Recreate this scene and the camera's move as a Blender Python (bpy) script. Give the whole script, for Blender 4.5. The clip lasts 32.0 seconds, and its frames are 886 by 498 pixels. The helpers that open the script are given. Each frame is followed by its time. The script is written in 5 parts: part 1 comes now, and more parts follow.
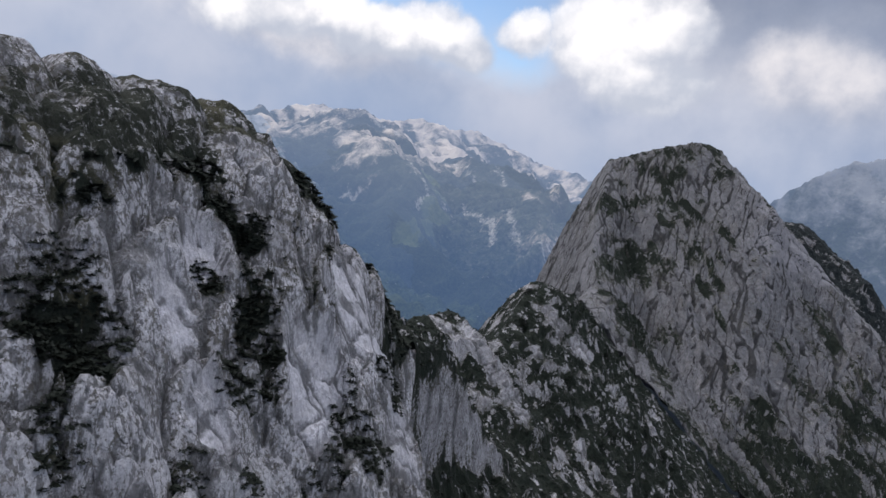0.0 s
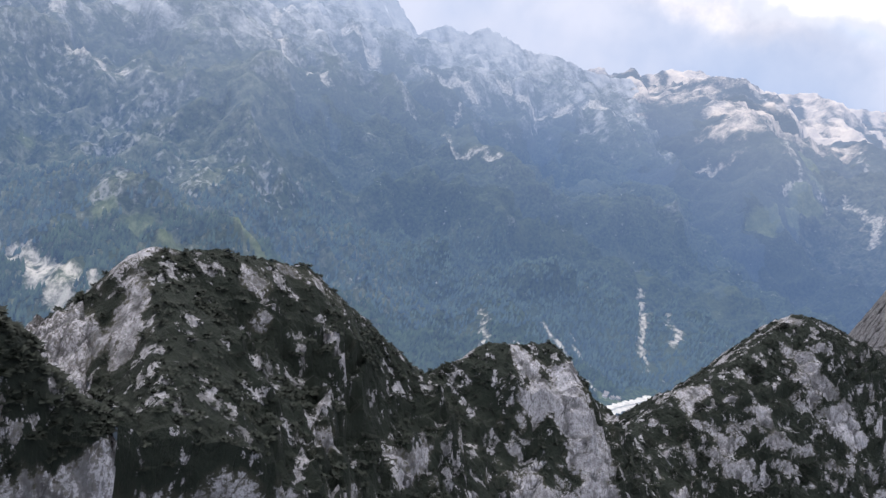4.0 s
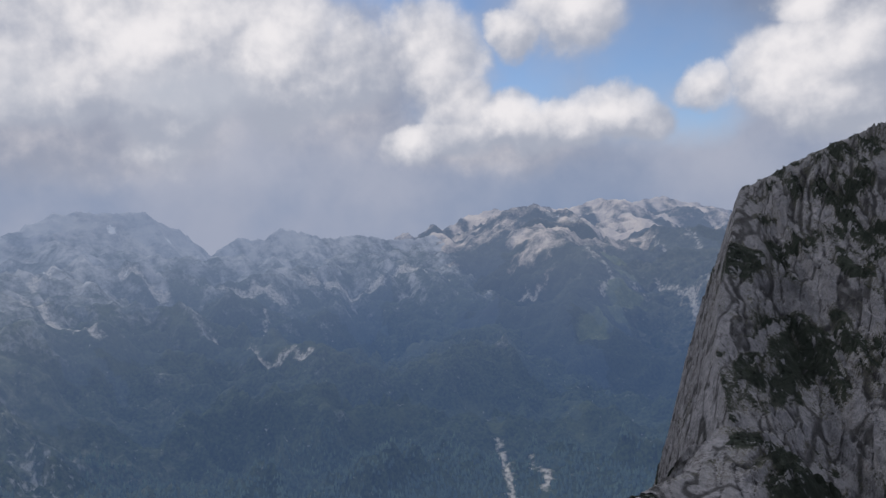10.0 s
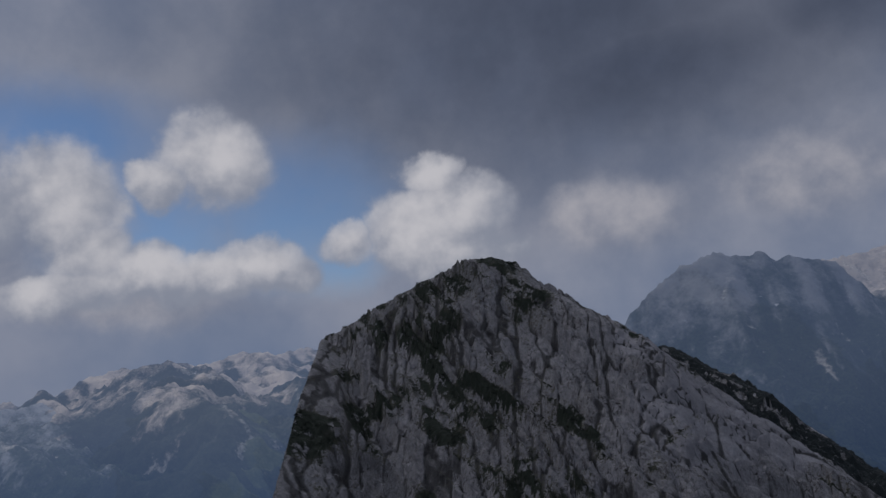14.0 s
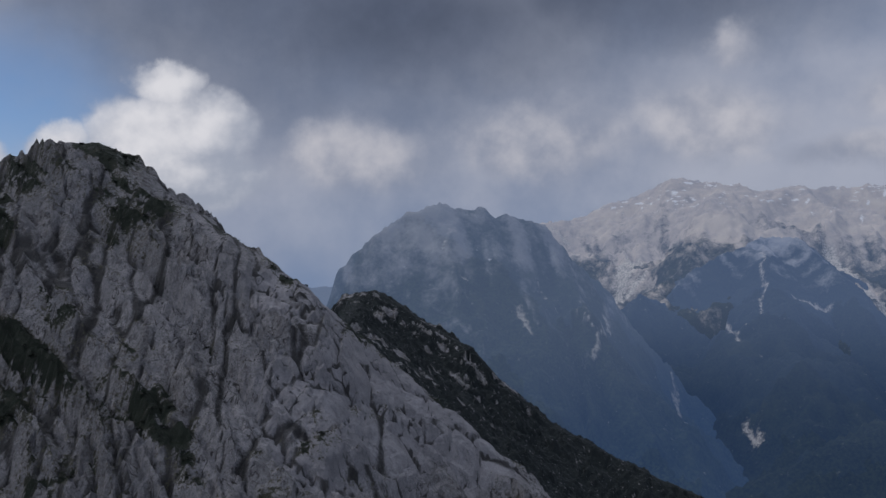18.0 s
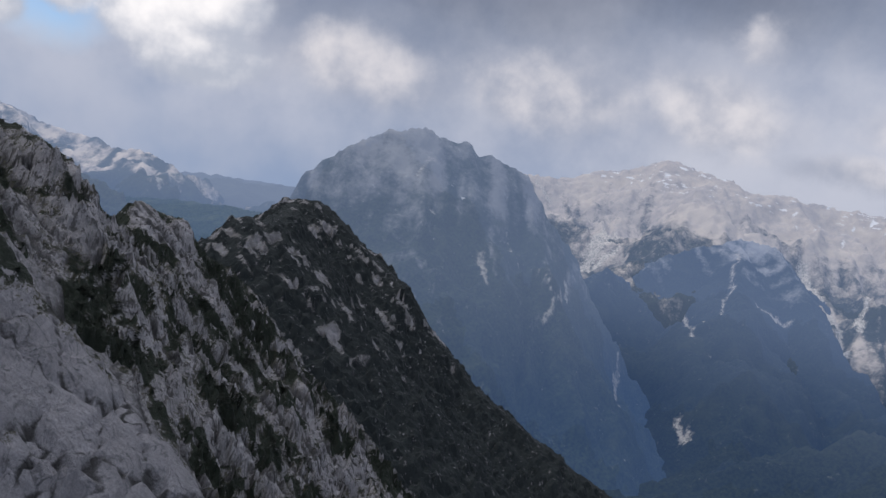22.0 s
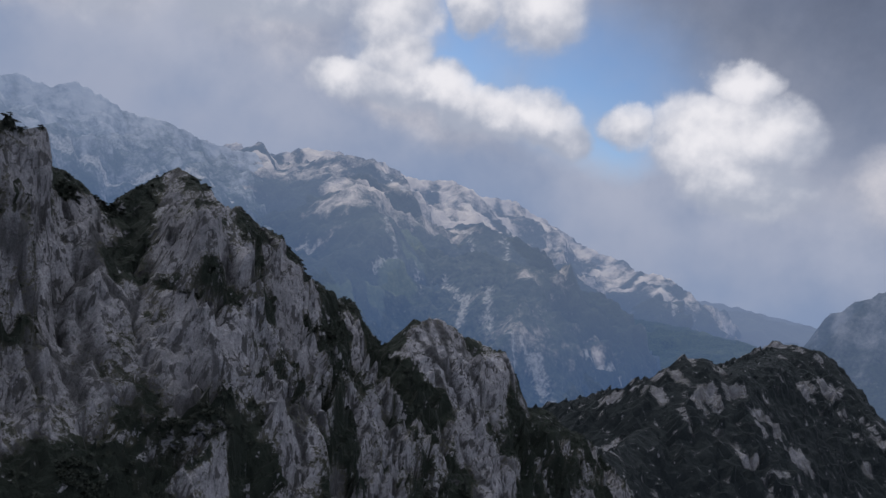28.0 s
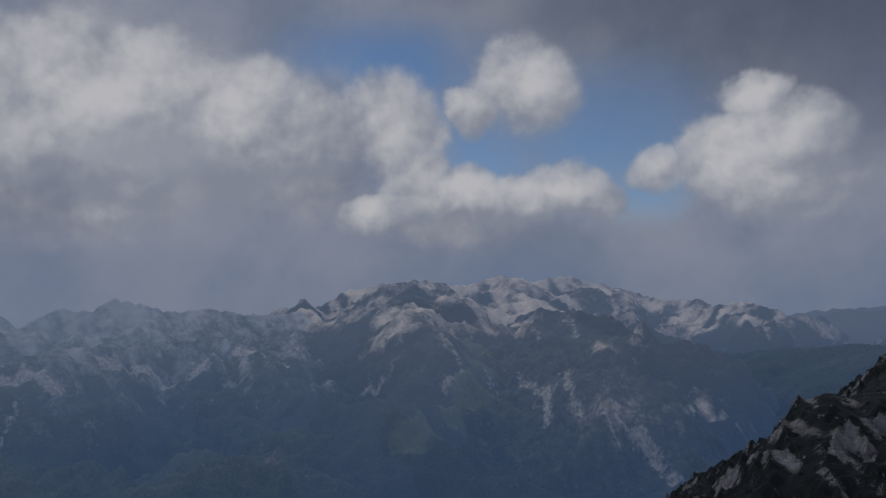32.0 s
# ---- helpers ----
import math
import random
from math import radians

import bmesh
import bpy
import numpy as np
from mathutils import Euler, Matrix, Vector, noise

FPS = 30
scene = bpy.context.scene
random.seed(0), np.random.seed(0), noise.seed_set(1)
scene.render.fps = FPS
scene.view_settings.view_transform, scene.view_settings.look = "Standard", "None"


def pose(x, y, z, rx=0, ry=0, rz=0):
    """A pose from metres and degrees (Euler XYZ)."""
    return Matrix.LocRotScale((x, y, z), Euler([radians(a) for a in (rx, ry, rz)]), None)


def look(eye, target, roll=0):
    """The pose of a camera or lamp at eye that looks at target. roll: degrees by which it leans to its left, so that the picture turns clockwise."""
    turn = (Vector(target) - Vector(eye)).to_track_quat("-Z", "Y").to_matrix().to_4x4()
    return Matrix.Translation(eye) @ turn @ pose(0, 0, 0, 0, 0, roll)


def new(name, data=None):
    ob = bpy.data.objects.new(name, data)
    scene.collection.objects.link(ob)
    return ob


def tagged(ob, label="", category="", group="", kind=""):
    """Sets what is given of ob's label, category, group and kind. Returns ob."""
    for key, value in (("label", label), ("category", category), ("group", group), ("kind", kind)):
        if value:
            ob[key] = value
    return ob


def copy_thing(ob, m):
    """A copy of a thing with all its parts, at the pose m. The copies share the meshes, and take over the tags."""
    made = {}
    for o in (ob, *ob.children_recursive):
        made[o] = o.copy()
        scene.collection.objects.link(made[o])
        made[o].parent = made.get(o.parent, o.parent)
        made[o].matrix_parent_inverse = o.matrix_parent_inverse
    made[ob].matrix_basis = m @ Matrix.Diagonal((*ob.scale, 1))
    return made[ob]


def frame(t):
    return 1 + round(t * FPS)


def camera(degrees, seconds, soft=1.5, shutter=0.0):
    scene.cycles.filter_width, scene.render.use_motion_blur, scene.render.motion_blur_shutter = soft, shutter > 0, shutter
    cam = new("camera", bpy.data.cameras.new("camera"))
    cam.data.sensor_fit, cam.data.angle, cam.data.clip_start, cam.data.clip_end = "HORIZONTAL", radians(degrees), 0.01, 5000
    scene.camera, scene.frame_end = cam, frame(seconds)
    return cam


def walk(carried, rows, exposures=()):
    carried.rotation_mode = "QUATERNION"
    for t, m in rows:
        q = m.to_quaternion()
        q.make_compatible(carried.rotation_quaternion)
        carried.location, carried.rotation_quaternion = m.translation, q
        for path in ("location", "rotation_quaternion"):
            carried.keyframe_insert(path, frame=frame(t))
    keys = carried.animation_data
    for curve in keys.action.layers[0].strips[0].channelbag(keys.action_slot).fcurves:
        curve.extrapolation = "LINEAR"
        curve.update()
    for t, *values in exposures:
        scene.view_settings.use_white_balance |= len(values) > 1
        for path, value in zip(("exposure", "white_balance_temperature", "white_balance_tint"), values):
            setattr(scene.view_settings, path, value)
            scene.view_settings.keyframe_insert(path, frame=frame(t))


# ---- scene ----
# brightness of the picture as the light meter follows the view
EXPOSURES = [
    (0, 0.5, 6150, 11), (1, 0.85, 6250, 12), (2, 0.98, 6250, 12), (5, 1.1, 6350, 13), (7, 1.0, 6300, 13), (9, 0.62, 6300, 13), (10, 0.0, 6050, 12), (11, -0.9, 5850, 13),
    (13, -0.85, 5850, 13), (14, -0.75, 5850, 13), (17, -0.27, 5850, 11), (19, -0.27, 5850, 12), (21, 0.0, 6050, 12), (23, 0.75, 6150, 11), (24, 1.25, 6200, 11),
    (25, 0.9, 6050, 11), (28, 0.0, 5900, 12), (29, -0.4, 5850, 12), (30, -0.5, 5850, 13), (31, -0.45, 5850, 13), (32, -0.85, 5850, 11)]
SUN_POWER = 1.1
cam = camera(61.6, 32.0)
walk(cam, [
    (0, pose(-9.50, 3.50, -4.80, 82.95, -11.79, 31.94)),
    (0.5, pose(-8.94, 13.58, -4.05, 80.65, -11.92, 42.41)),
    (1, pose(-8.71, 24.28, -3.02, 76.21, -17.80, 47.11)),
    (1.5, pose(-9.42, 34.35, -2.29, 76.75, -19.79, 47.57)),
    (2, pose(-8.85, 44.45, -0.71, 77.57, -22.92, 48.12)),
    (2.5, pose(-7.06, 54.19, -0.26, 75.56, -22.37, 51.88)),
    (4.5, pose(-12.93, 90.52, 4.30, 73.80, -13.81, 62.14)),
    (5, pose(-16.24, 100.45, 4.23, 74.87, -13.96, 62.80)),
    (5.5, pose(-19.55, 109.59, 3.79, 74.40, -11.50, 67.87)),
    (6, pose(-22.59, 119.00, 3.50, 74.41, -6.76, 70.45)),
    (6.5, pose(-25.80, 127.57, 2.77, 74.78, -5.22, 69.92)),
    (7, pose(-28.59, 136.28, 2.22, 76.06, -2.72, 71.23)),
    (7.5, pose(-28.85, 146.25, -0.16, 77.40, 0.24, 72.34)),
    (8, pose(-28.61, 157.11, -0.77, 78.59, 2.45, 71.15)),
    (8.5, pose(-29.53, 167.65, -1.08, 79.33, 4.36, 70.27)),
    (9, pose(-32.63, 177.56, -0.60, 82.86, 5.14, 67.96)),
    (9.5, pose(-36.55, 187.02, -0.12, 86.20, 3.44, 56.60)),
    (10, pose(-39.61, 196.73, -0.08, 89.07, 1.79, 47.32)),
    (10.5, pose(-42.47, 206.71, 0.11, 93.15, -0.30, 40.98)),
    (11, pose(-44.96, 216.95, 0.55, 94.97, 0.26, 35.28)),
    (11.5, pose(-47.16, 227.33, 1.11, 94.21, 0.16, 31.80)),
    (12, pose(-49.11, 237.92, 1.51, 93.95, 0.33, 30.71)),
    (12.5, pose(-50.86, 248.57, 1.55, 94.31, 0.41, 29.08)),
    (13, pose(-52.45, 259.44, 1.59, 96.18, 3.29, 27.53)),
    (13.5, pose(-53.98, 270.28, 1.80, 97.71, 4.48, 24.77)),
    (14, pose(-55.00, 280.80, 2.20, 99.21, 4.97, 21.08)),
    (14.5, pose(-55.77, 290.91, 2.38, 96.88, 4.55, 17.63)),
    (16.5, pose(-56.03, 336.06, 3.35, 95.44, 4.25, 9.09)),
    (17, pose(-53.92, 345.02, 4.00, 97.54, 5.68, 8.08)),
    (17.5, pose(-52.01, 354.15, 4.51, 95.15, 1.87, 7.23)),
    (18, pose(-49.07, 364.25, 4.78, 93.33, 0.48, 0.26)),
    (18.5, pose(-46.45, 374.19, 5.07, 94.08, -0.25, -7.33)),
    (19, pose(-43.49, 384.16, 5.51, 94.01, -1.68, -13.42)),
    (19.5, pose(-40.84, 394.02, 5.63, 91.70, -3.08, -12.59)),
    (20, pose(-37.45, 403.90, 6.40, 90.61, -3.90, -9.33)),
    (20.5, pose(-34.67, 413.85, 7.45, 91.42, -4.70, -8.08)),
    (21, pose(-31.07, 424.01, 7.89, 89.62, -5.91, -6.29)),
    (21.5, pose(-27.77, 433.40, 8.67, 88.72, -7.48, -4.45)),
    (22, pose(-23.95, 442.38, 9.97, 88.22, -12.57, -1.58)),
    (22.5, pose(-20.26, 451.21, 10.68, 87.14, -16.62, 2.29)),
    (23, pose(-16.99, 460.95, 12.16, 85.98, -18.79, 5.97)),
    (23.5, pose(-14.56, 470.79, 12.86, 84.46, -22.26, 9.96)),
    (24, pose(-12.21, 481.07, 14.25, 82.90, -24.22, 15.44)),
    (24.5, pose(-11.10, 490.66, 15.36, 83.64, -23.57, 19.90)),
    (25, pose(-9.28, 500.58, 16.77, 83.58, -24.75, 24.49)),
    (25.5, pose(-8.35, 510.24, 16.25, 84.74, -25.11, 27.68)),
    (27.5, pose(-13.96, 545.12, 19.49, 85.59, -20.82, 38.35)),
    (28, pose(-15.80, 554.76, 19.93, 87.06, -17.97, 38.98)),
    (28.5, pose(-18.29, 564.07, 20.20, 89.66, -15.30, 39.71)),
    (29, pose(-20.75, 573.71, 20.53, 90.39, -14.00, 41.20)),
    (29.5, pose(-23.71, 582.89, 20.74, 89.78, -12.53, 42.60)),
    (30, pose(-26.52, 592.38, 20.96, 89.56, -9.89, 43.81)),
    (30.5, pose(-30.09, 601.62, 21.13, 89.42, -7.69, 44.84)),
    (31, pose(-33.82, 611.57, 21.63, 91.58, -5.10, 45.26)),
    (31.5, pose(-38.20, 620.73, 22.75, 94.45, -2.05, 45.30)),
    (32, pose(-41.90, 629.99, 23.76, 94.48, -0.00, 43.78)),
], exposures=EXPOSURES)

# ---- light: hazy afternoon, broken cloud, sun high in the west ----
SUN_AZ, SUN_EL = -105.0, 38.0


def sky_world():
    w = bpy.data.worlds.new("sky")
    scene.world = w
    w.use_nodes = True
    nt = w.node_tree
    nt.nodes.clear()
    N, L = nt.nodes.new, nt.links.new

    def math_(op, a, b=None, c=None):
        n = N("ShaderNodeMath")
        n.operation = op
        for i, v in enumerate((a, b, c)):
            if v is None:
                continue
            if isinstance(v, (int, float)):
                n.inputs[i].default_value = v
            else:
                L(v, n.inputs[i])
        return n.outputs[0]

    def vmath(op, a, b=None):
        n = N("ShaderNodeVectorMath")
        n.operation = op
        for i, v in enumerate((a, b)):
            if v is None:
                continue
            if isinstance(v, tuple):
                n.inputs[i].default_value = v
            else:
                L(v, n.inputs[i])
        return n.outputs["Value"] if op == "LENGTH" else n.outputs[0]

    def ramp(v, a, b, lo=0.0, hi=1.0):
        n = N("ShaderNodeMapRange")
        n.interpolation_type = "SMOOTHSTEP"
        L(v, n.inputs[0])
        for i, x in enumerate((a, b, lo, hi)):
            n.inputs[i + 1].default_value = x
        return n.outputs[0]

    def noise_(vec, scale, detail=5.0, rough=0.55):
        n = N("ShaderNodeTexNoise")
        n.inputs["Scale"].default_value = scale
        n.inputs["Detail"].default_value = detail
        n.inputs["Roughness"].default_value = rough
        L(vec, n.inputs["Vector"])
        return n.outputs

    def mix(f, a, b):
        n = N("ShaderNodeMix")
        n.data_type = "RGBA"
        if isinstance(f, (int, float)):
            n.inputs[0].default_value = f
        else:
            L(f, n.inputs[0])
        for i, v in ((6, a), (7, b)):
            if isinstance(v, tuple):
                n.inputs[i].default_value = (*v, 1)
            else:
                L(v, n.inputs[i])
        return n.outputs[2]

    d = vmath("NORMALIZE", N("ShaderNodeTexCoord").outputs["Generated"])
    warp = vmath("SUBTRACT", noise_(d, 5.0, 6.0, 0.62)["Color"], (0.5, 0.5, 0.5))
    fray = vmath("SUBTRACT", noise_(d, 24.0, 5.0, 0.6)["Color"], (0.5, 0.5, 0.5))
    dw = vmath("ADD", vmath("ADD", d, vmath("MULTIPLY", warp, (0.06, 0.06, 0.04))), vmath("MULTIPLY", fray, (0.03, 0.03, 0.025)))
    sep = N("ShaderNodeSeparateXYZ")
    L(dw, sep.inputs[0])
    az = math_("MULTIPLY", math_("ARCTAN2", sep.outputs[0], sep.outputs[1]), 57.2958)
    el = math_("MULTIPLY_ADD", math_("ARCSINE", sep.outputs[2]), 57.2958, 0.0)
    flat = N("ShaderNodeCombineXYZ")
    L(az, flat.inputs[0])
    L(el, flat.inputs[1])
    flat = flat.outputs[0]

    def blobs(rows, inner=0.45, outer=1.1):
        got = None
        for a, e, ra, re in rows:
            v = vmath("LENGTH", vmath("MULTIPLY", vmath("SUBTRACT", flat, (a, e, 0)), (1 / ra, 1 / re, 0)))
            v = ramp(v, outer, inner)
            got = v if got is None else math_("MAXIMUM", got, v)
        return got

    sky = N("ShaderNodeTexSky")
    sky.sky_type, sky.sun_disc = "NISHITA", False
    sky.sun_elevation, sky.sun_rotation = radians(SUN_EL), radians(SUN_AZ)
    sky.altitude, sky.dust_density = 1900, 0.4
    blue = vmath("MULTIPLY", sky.outputs[0], (SKY, SKY, SKY))
    fine = noise_(d, 9.0, 7.0, 0.6)["Fac"]
    soft = noise_(d, 3.4, 5.0, 0.5)["Fac"]
    # layered grey cloud, with gaps to the blue
    col = mix(ramp(math_("ADD", math_("MULTIPLY", soft, 0.7), math_("MULTIPLY", fine, 0.3)), 0.36, 0.64), VEIL_LOW, VEIL_HIGH)
    gap = math_("MULTIPLY", blobs(GAPS, 0.2, 1.55), ramp(soft, 0.75, 0.5, 0.55, 1.0))
    # dark undersides of the large cloud
    dark = math_("MULTIPLY", blobs(DECKS, 0.0, 1.45), ramp(soft, 0.25, 0.5, 0.75, 1.0))
    col = mix(dark, col, mix(ramp(fine, 0.3, 0.75), DECK_LOW, DECK_HIGH))
    col = mix(gap, col, blue)
    # pale haze towards the horizon
    up = N("ShaderNodeSeparateXYZ")
    L(d, up.inputs[0])
    col = mix(ramp(up.outputs[2], 0.16, 0.0, 0.0, 0.85), col, mix(ramp(soft, 0.4, 0.65), HAZE, HAZE_HIGH))
    # the cloud overhead, out of view, is brightened to add light on the rock
    col = mix(ramp(up.outputs[2], 0.47, 0.8), col, mix(ramp(soft, 0.35, 0.65), ZENITH_LOW, ZENITH_HIGH))
    # low banks of thinner cloud
    bank = None
    for a, e, ra, re in BANKS:
        v = math_("SUBTRACT", 1.0, vmath("LENGTH", vmath("MULTIPLY", vmath("SUBTRACT", flat, (a, e, 0)), (1 / ra, 1 / re, 0))))
        bank = v if bank is None else math_("MAXIMUM", bank, v)
    bank = math_("ADD", bank, math_("MULTIPLY", math_("SUBTRACT", fine, 0.5), 1.2))
    col = mix(ramp(bank, -0.05, 0.75, 0.0, 0.85), col, mix(ramp(noise_(d, 12.0, 6.0, 0.55)["Fac"], 0.34, 0.74), BANK_LOW, BANK_HIGH))
    # bright heaped clouds, ragged at the edge, lit from the side of the sun
    heap, rise = None, None
    for a, e, ra, re in PUFFS:
        off = vmath("MULTIPLY", vmath("SUBTRACT", flat, (a, e, 0)), (1 / ra, 1 / re, 0))
        v = math_("SUBTRACT", 1.0, vmath("LENGTH", off))
        side = N("ShaderNodeVectorMath")
        side.operation = "DOT_PRODUCT"
        L(off, side.inputs[0])
        side.inputs[1].default_value = (-0.45, 0.8, 0)
        up_ = math_("MULTIPLY", math_("MAXIMUM", math_("ADD", v, 0.4), 0.0), side.outputs["Value"])
        heap = v if heap is None else math_("MAXIMUM", heap, v)
        rise = up_ if rise is None else math_("ADD", rise, up_)
    lump = noise_(d, 10.0, 6.0, 0.50)["Fac"]
    turned = vmath("ADD", d, (-0.010, -0.004, 0.012))
    relief = math_("SUBTRACT", lump, noise_(turned, 10.0, 6.0, 0.50)["Fac"])
    body = math_("ADD", heap, math_("MULTIPLY", math_("SUBTRACT", lump, 0.5), 1.0))
    puff = ramp(math_("ADD", body, math_("MULTIPLY", rise, 0.18)), -0.03, 0.30)
    lit = math_("ADD", math_("MULTIPLY", relief, 1.6), math_("ADD", math_("MULTIPLY", body, 0.35), math_("MULTIPLY", rise, 0.40)))
    col = mix(math_("MULTIPLY", puff, ramp(body, 0.0, 0.6, 0.75, 1.0)), col, mix(ramp(lit, -0.18, 0.60), PUFF_LOW, PUFF_HIGH))
    # sunlit cloud in the west
    glow = math_("MULTIPLY", blobs(GLOWS, 0.2, 1.1), ramp(fine, 0.32, 0.6, 0.35, 1.0))
    col = mix(glow, col, GLOW)
    bg = N("ShaderNodeBackground")
    L(col, bg.inputs[0])
    bg.inputs[1].default_value = 1.0
    out = N("ShaderNodeOutputWorld")
    L(bg.outputs[0], out.inputs[0])


SKY = 0.115
# haze colours of the far slopes, painted onto their materials as emission
SUNNY_HAZE = (0.088, 0.150, 0.295)
NORTH_HAZE = (0.080, 0.142, 0.29)
WEST_HAZE = (0.108, 0.172, 0.31)
ZENITH_LOW, ZENITH_HIGH = (0.95, 0.98, 1.05), (1.7, 1.7, 1.72)
HAZE, HAZE_HIGH = (0.225, 0.285, 0.40), (0.34, 0.365, 0.44)
VEIL_LOW, VEIL_HIGH = (0.26, 0.295, 0.38), (0.46, 0.465, 0.51)
DECK_LOW, DECK_HIGH = (0.100, 0.115, 0.155), (0.128, 0.146, 0.195)
PUFF_LOW, PUFF_HIGH = (0.40, 0.415, 0.46), (0.88, 0.825, 0.775)
GLOW = (0.50, 0.51, 0.54)
# azimuth, elevation, half width, half height in degrees
GAPS = [(-47.5, 18, 9, 3.6), (-45.5, 13.5, 4.6, 5), (-40.5, 12.5, 6, 4.6), (-31.5, 13, 8, 5), (-28.5, 9, 3.4, 2.2), (42, 21, 5, 3.5), (-55, 15, 2, 2),
        (70, 25, 14, 8), (140, 30, 30, 14), (-150, 35, 30, 14)]
DECKS = [(-9, 26, 34, 15), (-4, 21, 26, 8), (14, 22, 20, 6), (40, 24, 14, 5), (60, 26, 24, 9)]
PUFFS = [(-60, 13, 7, 6.5), (-55, 12.3, 6, 4.5), (-47.3, 13.6, 4, 5), (-46, 10.2, 3, 3), (-67, 10, 6.5, 5), (-69, 15, 10, 6), (-75, 11, 7, 4), (-37.2, 16.4, 4.6, 4.2), (-41, 14.8, 2.6, 2.2),
         (-49.3, 6.8, 3.4, 1.9), (-45.8, 7.4, 3.6, 2.1), (-42, 8.4, 3.2, 2.3), (-40, 7.6, 3.6, 2.2), (-37, 8.2, 3.8, 2.2), (-34, 8.9, 3.5, 2.5), (-31.7, 8, 2.8, 1.9),
         (-28, 10, 2.8, 2.2), (-21.8, 10.8, 5.2, 4), (-18, 12.2, 4.6, 3.0), (-18.5, 8.5, 6, 2.8), (-21, 15, 3.2, 1.9)]
BANKS = [(-7, 10.5, 9, 3.2), (8, 11.5, 9, 3.6), (20, 11.8, 8, 3.4), (35, 12.5, 7, 2.6), (30, 9.6, 9, 1.5), (21.5, 17, 2.6, 2.2), (-52, 12, 12, 7), (-18, 9, 7, 3), (-44, 6.5, 12, 2.4), (-74, 7.5, 14, 4)]
BANK_LOW, BANK_HIGH = (0.32, 0.335, 0.39), (0.66, 0.615, 0.595)
GLOWS = [(-87, 10.8, 14, 4), (-66, 11, 6, 2.5), (-100, 28, 24, 12)]
sky_world()

sun = new("sun", bpy.data.lights.new("sun", "SUN"))
sun.data.energy, sun.data.angle, sun.data.color = SUN_POWER, radians(5), (1.0, 0.94, 0.86)
sun.matrix_world = look((0, 0, 0), (-math.sin(radians(SUN_AZ)) * math.cos(radians(SUN_EL)), -math.cos(radians(SUN_AZ)) * math.cos(radians(SUN_EL)),
                                    -math.sin(radians(SUN_EL))))


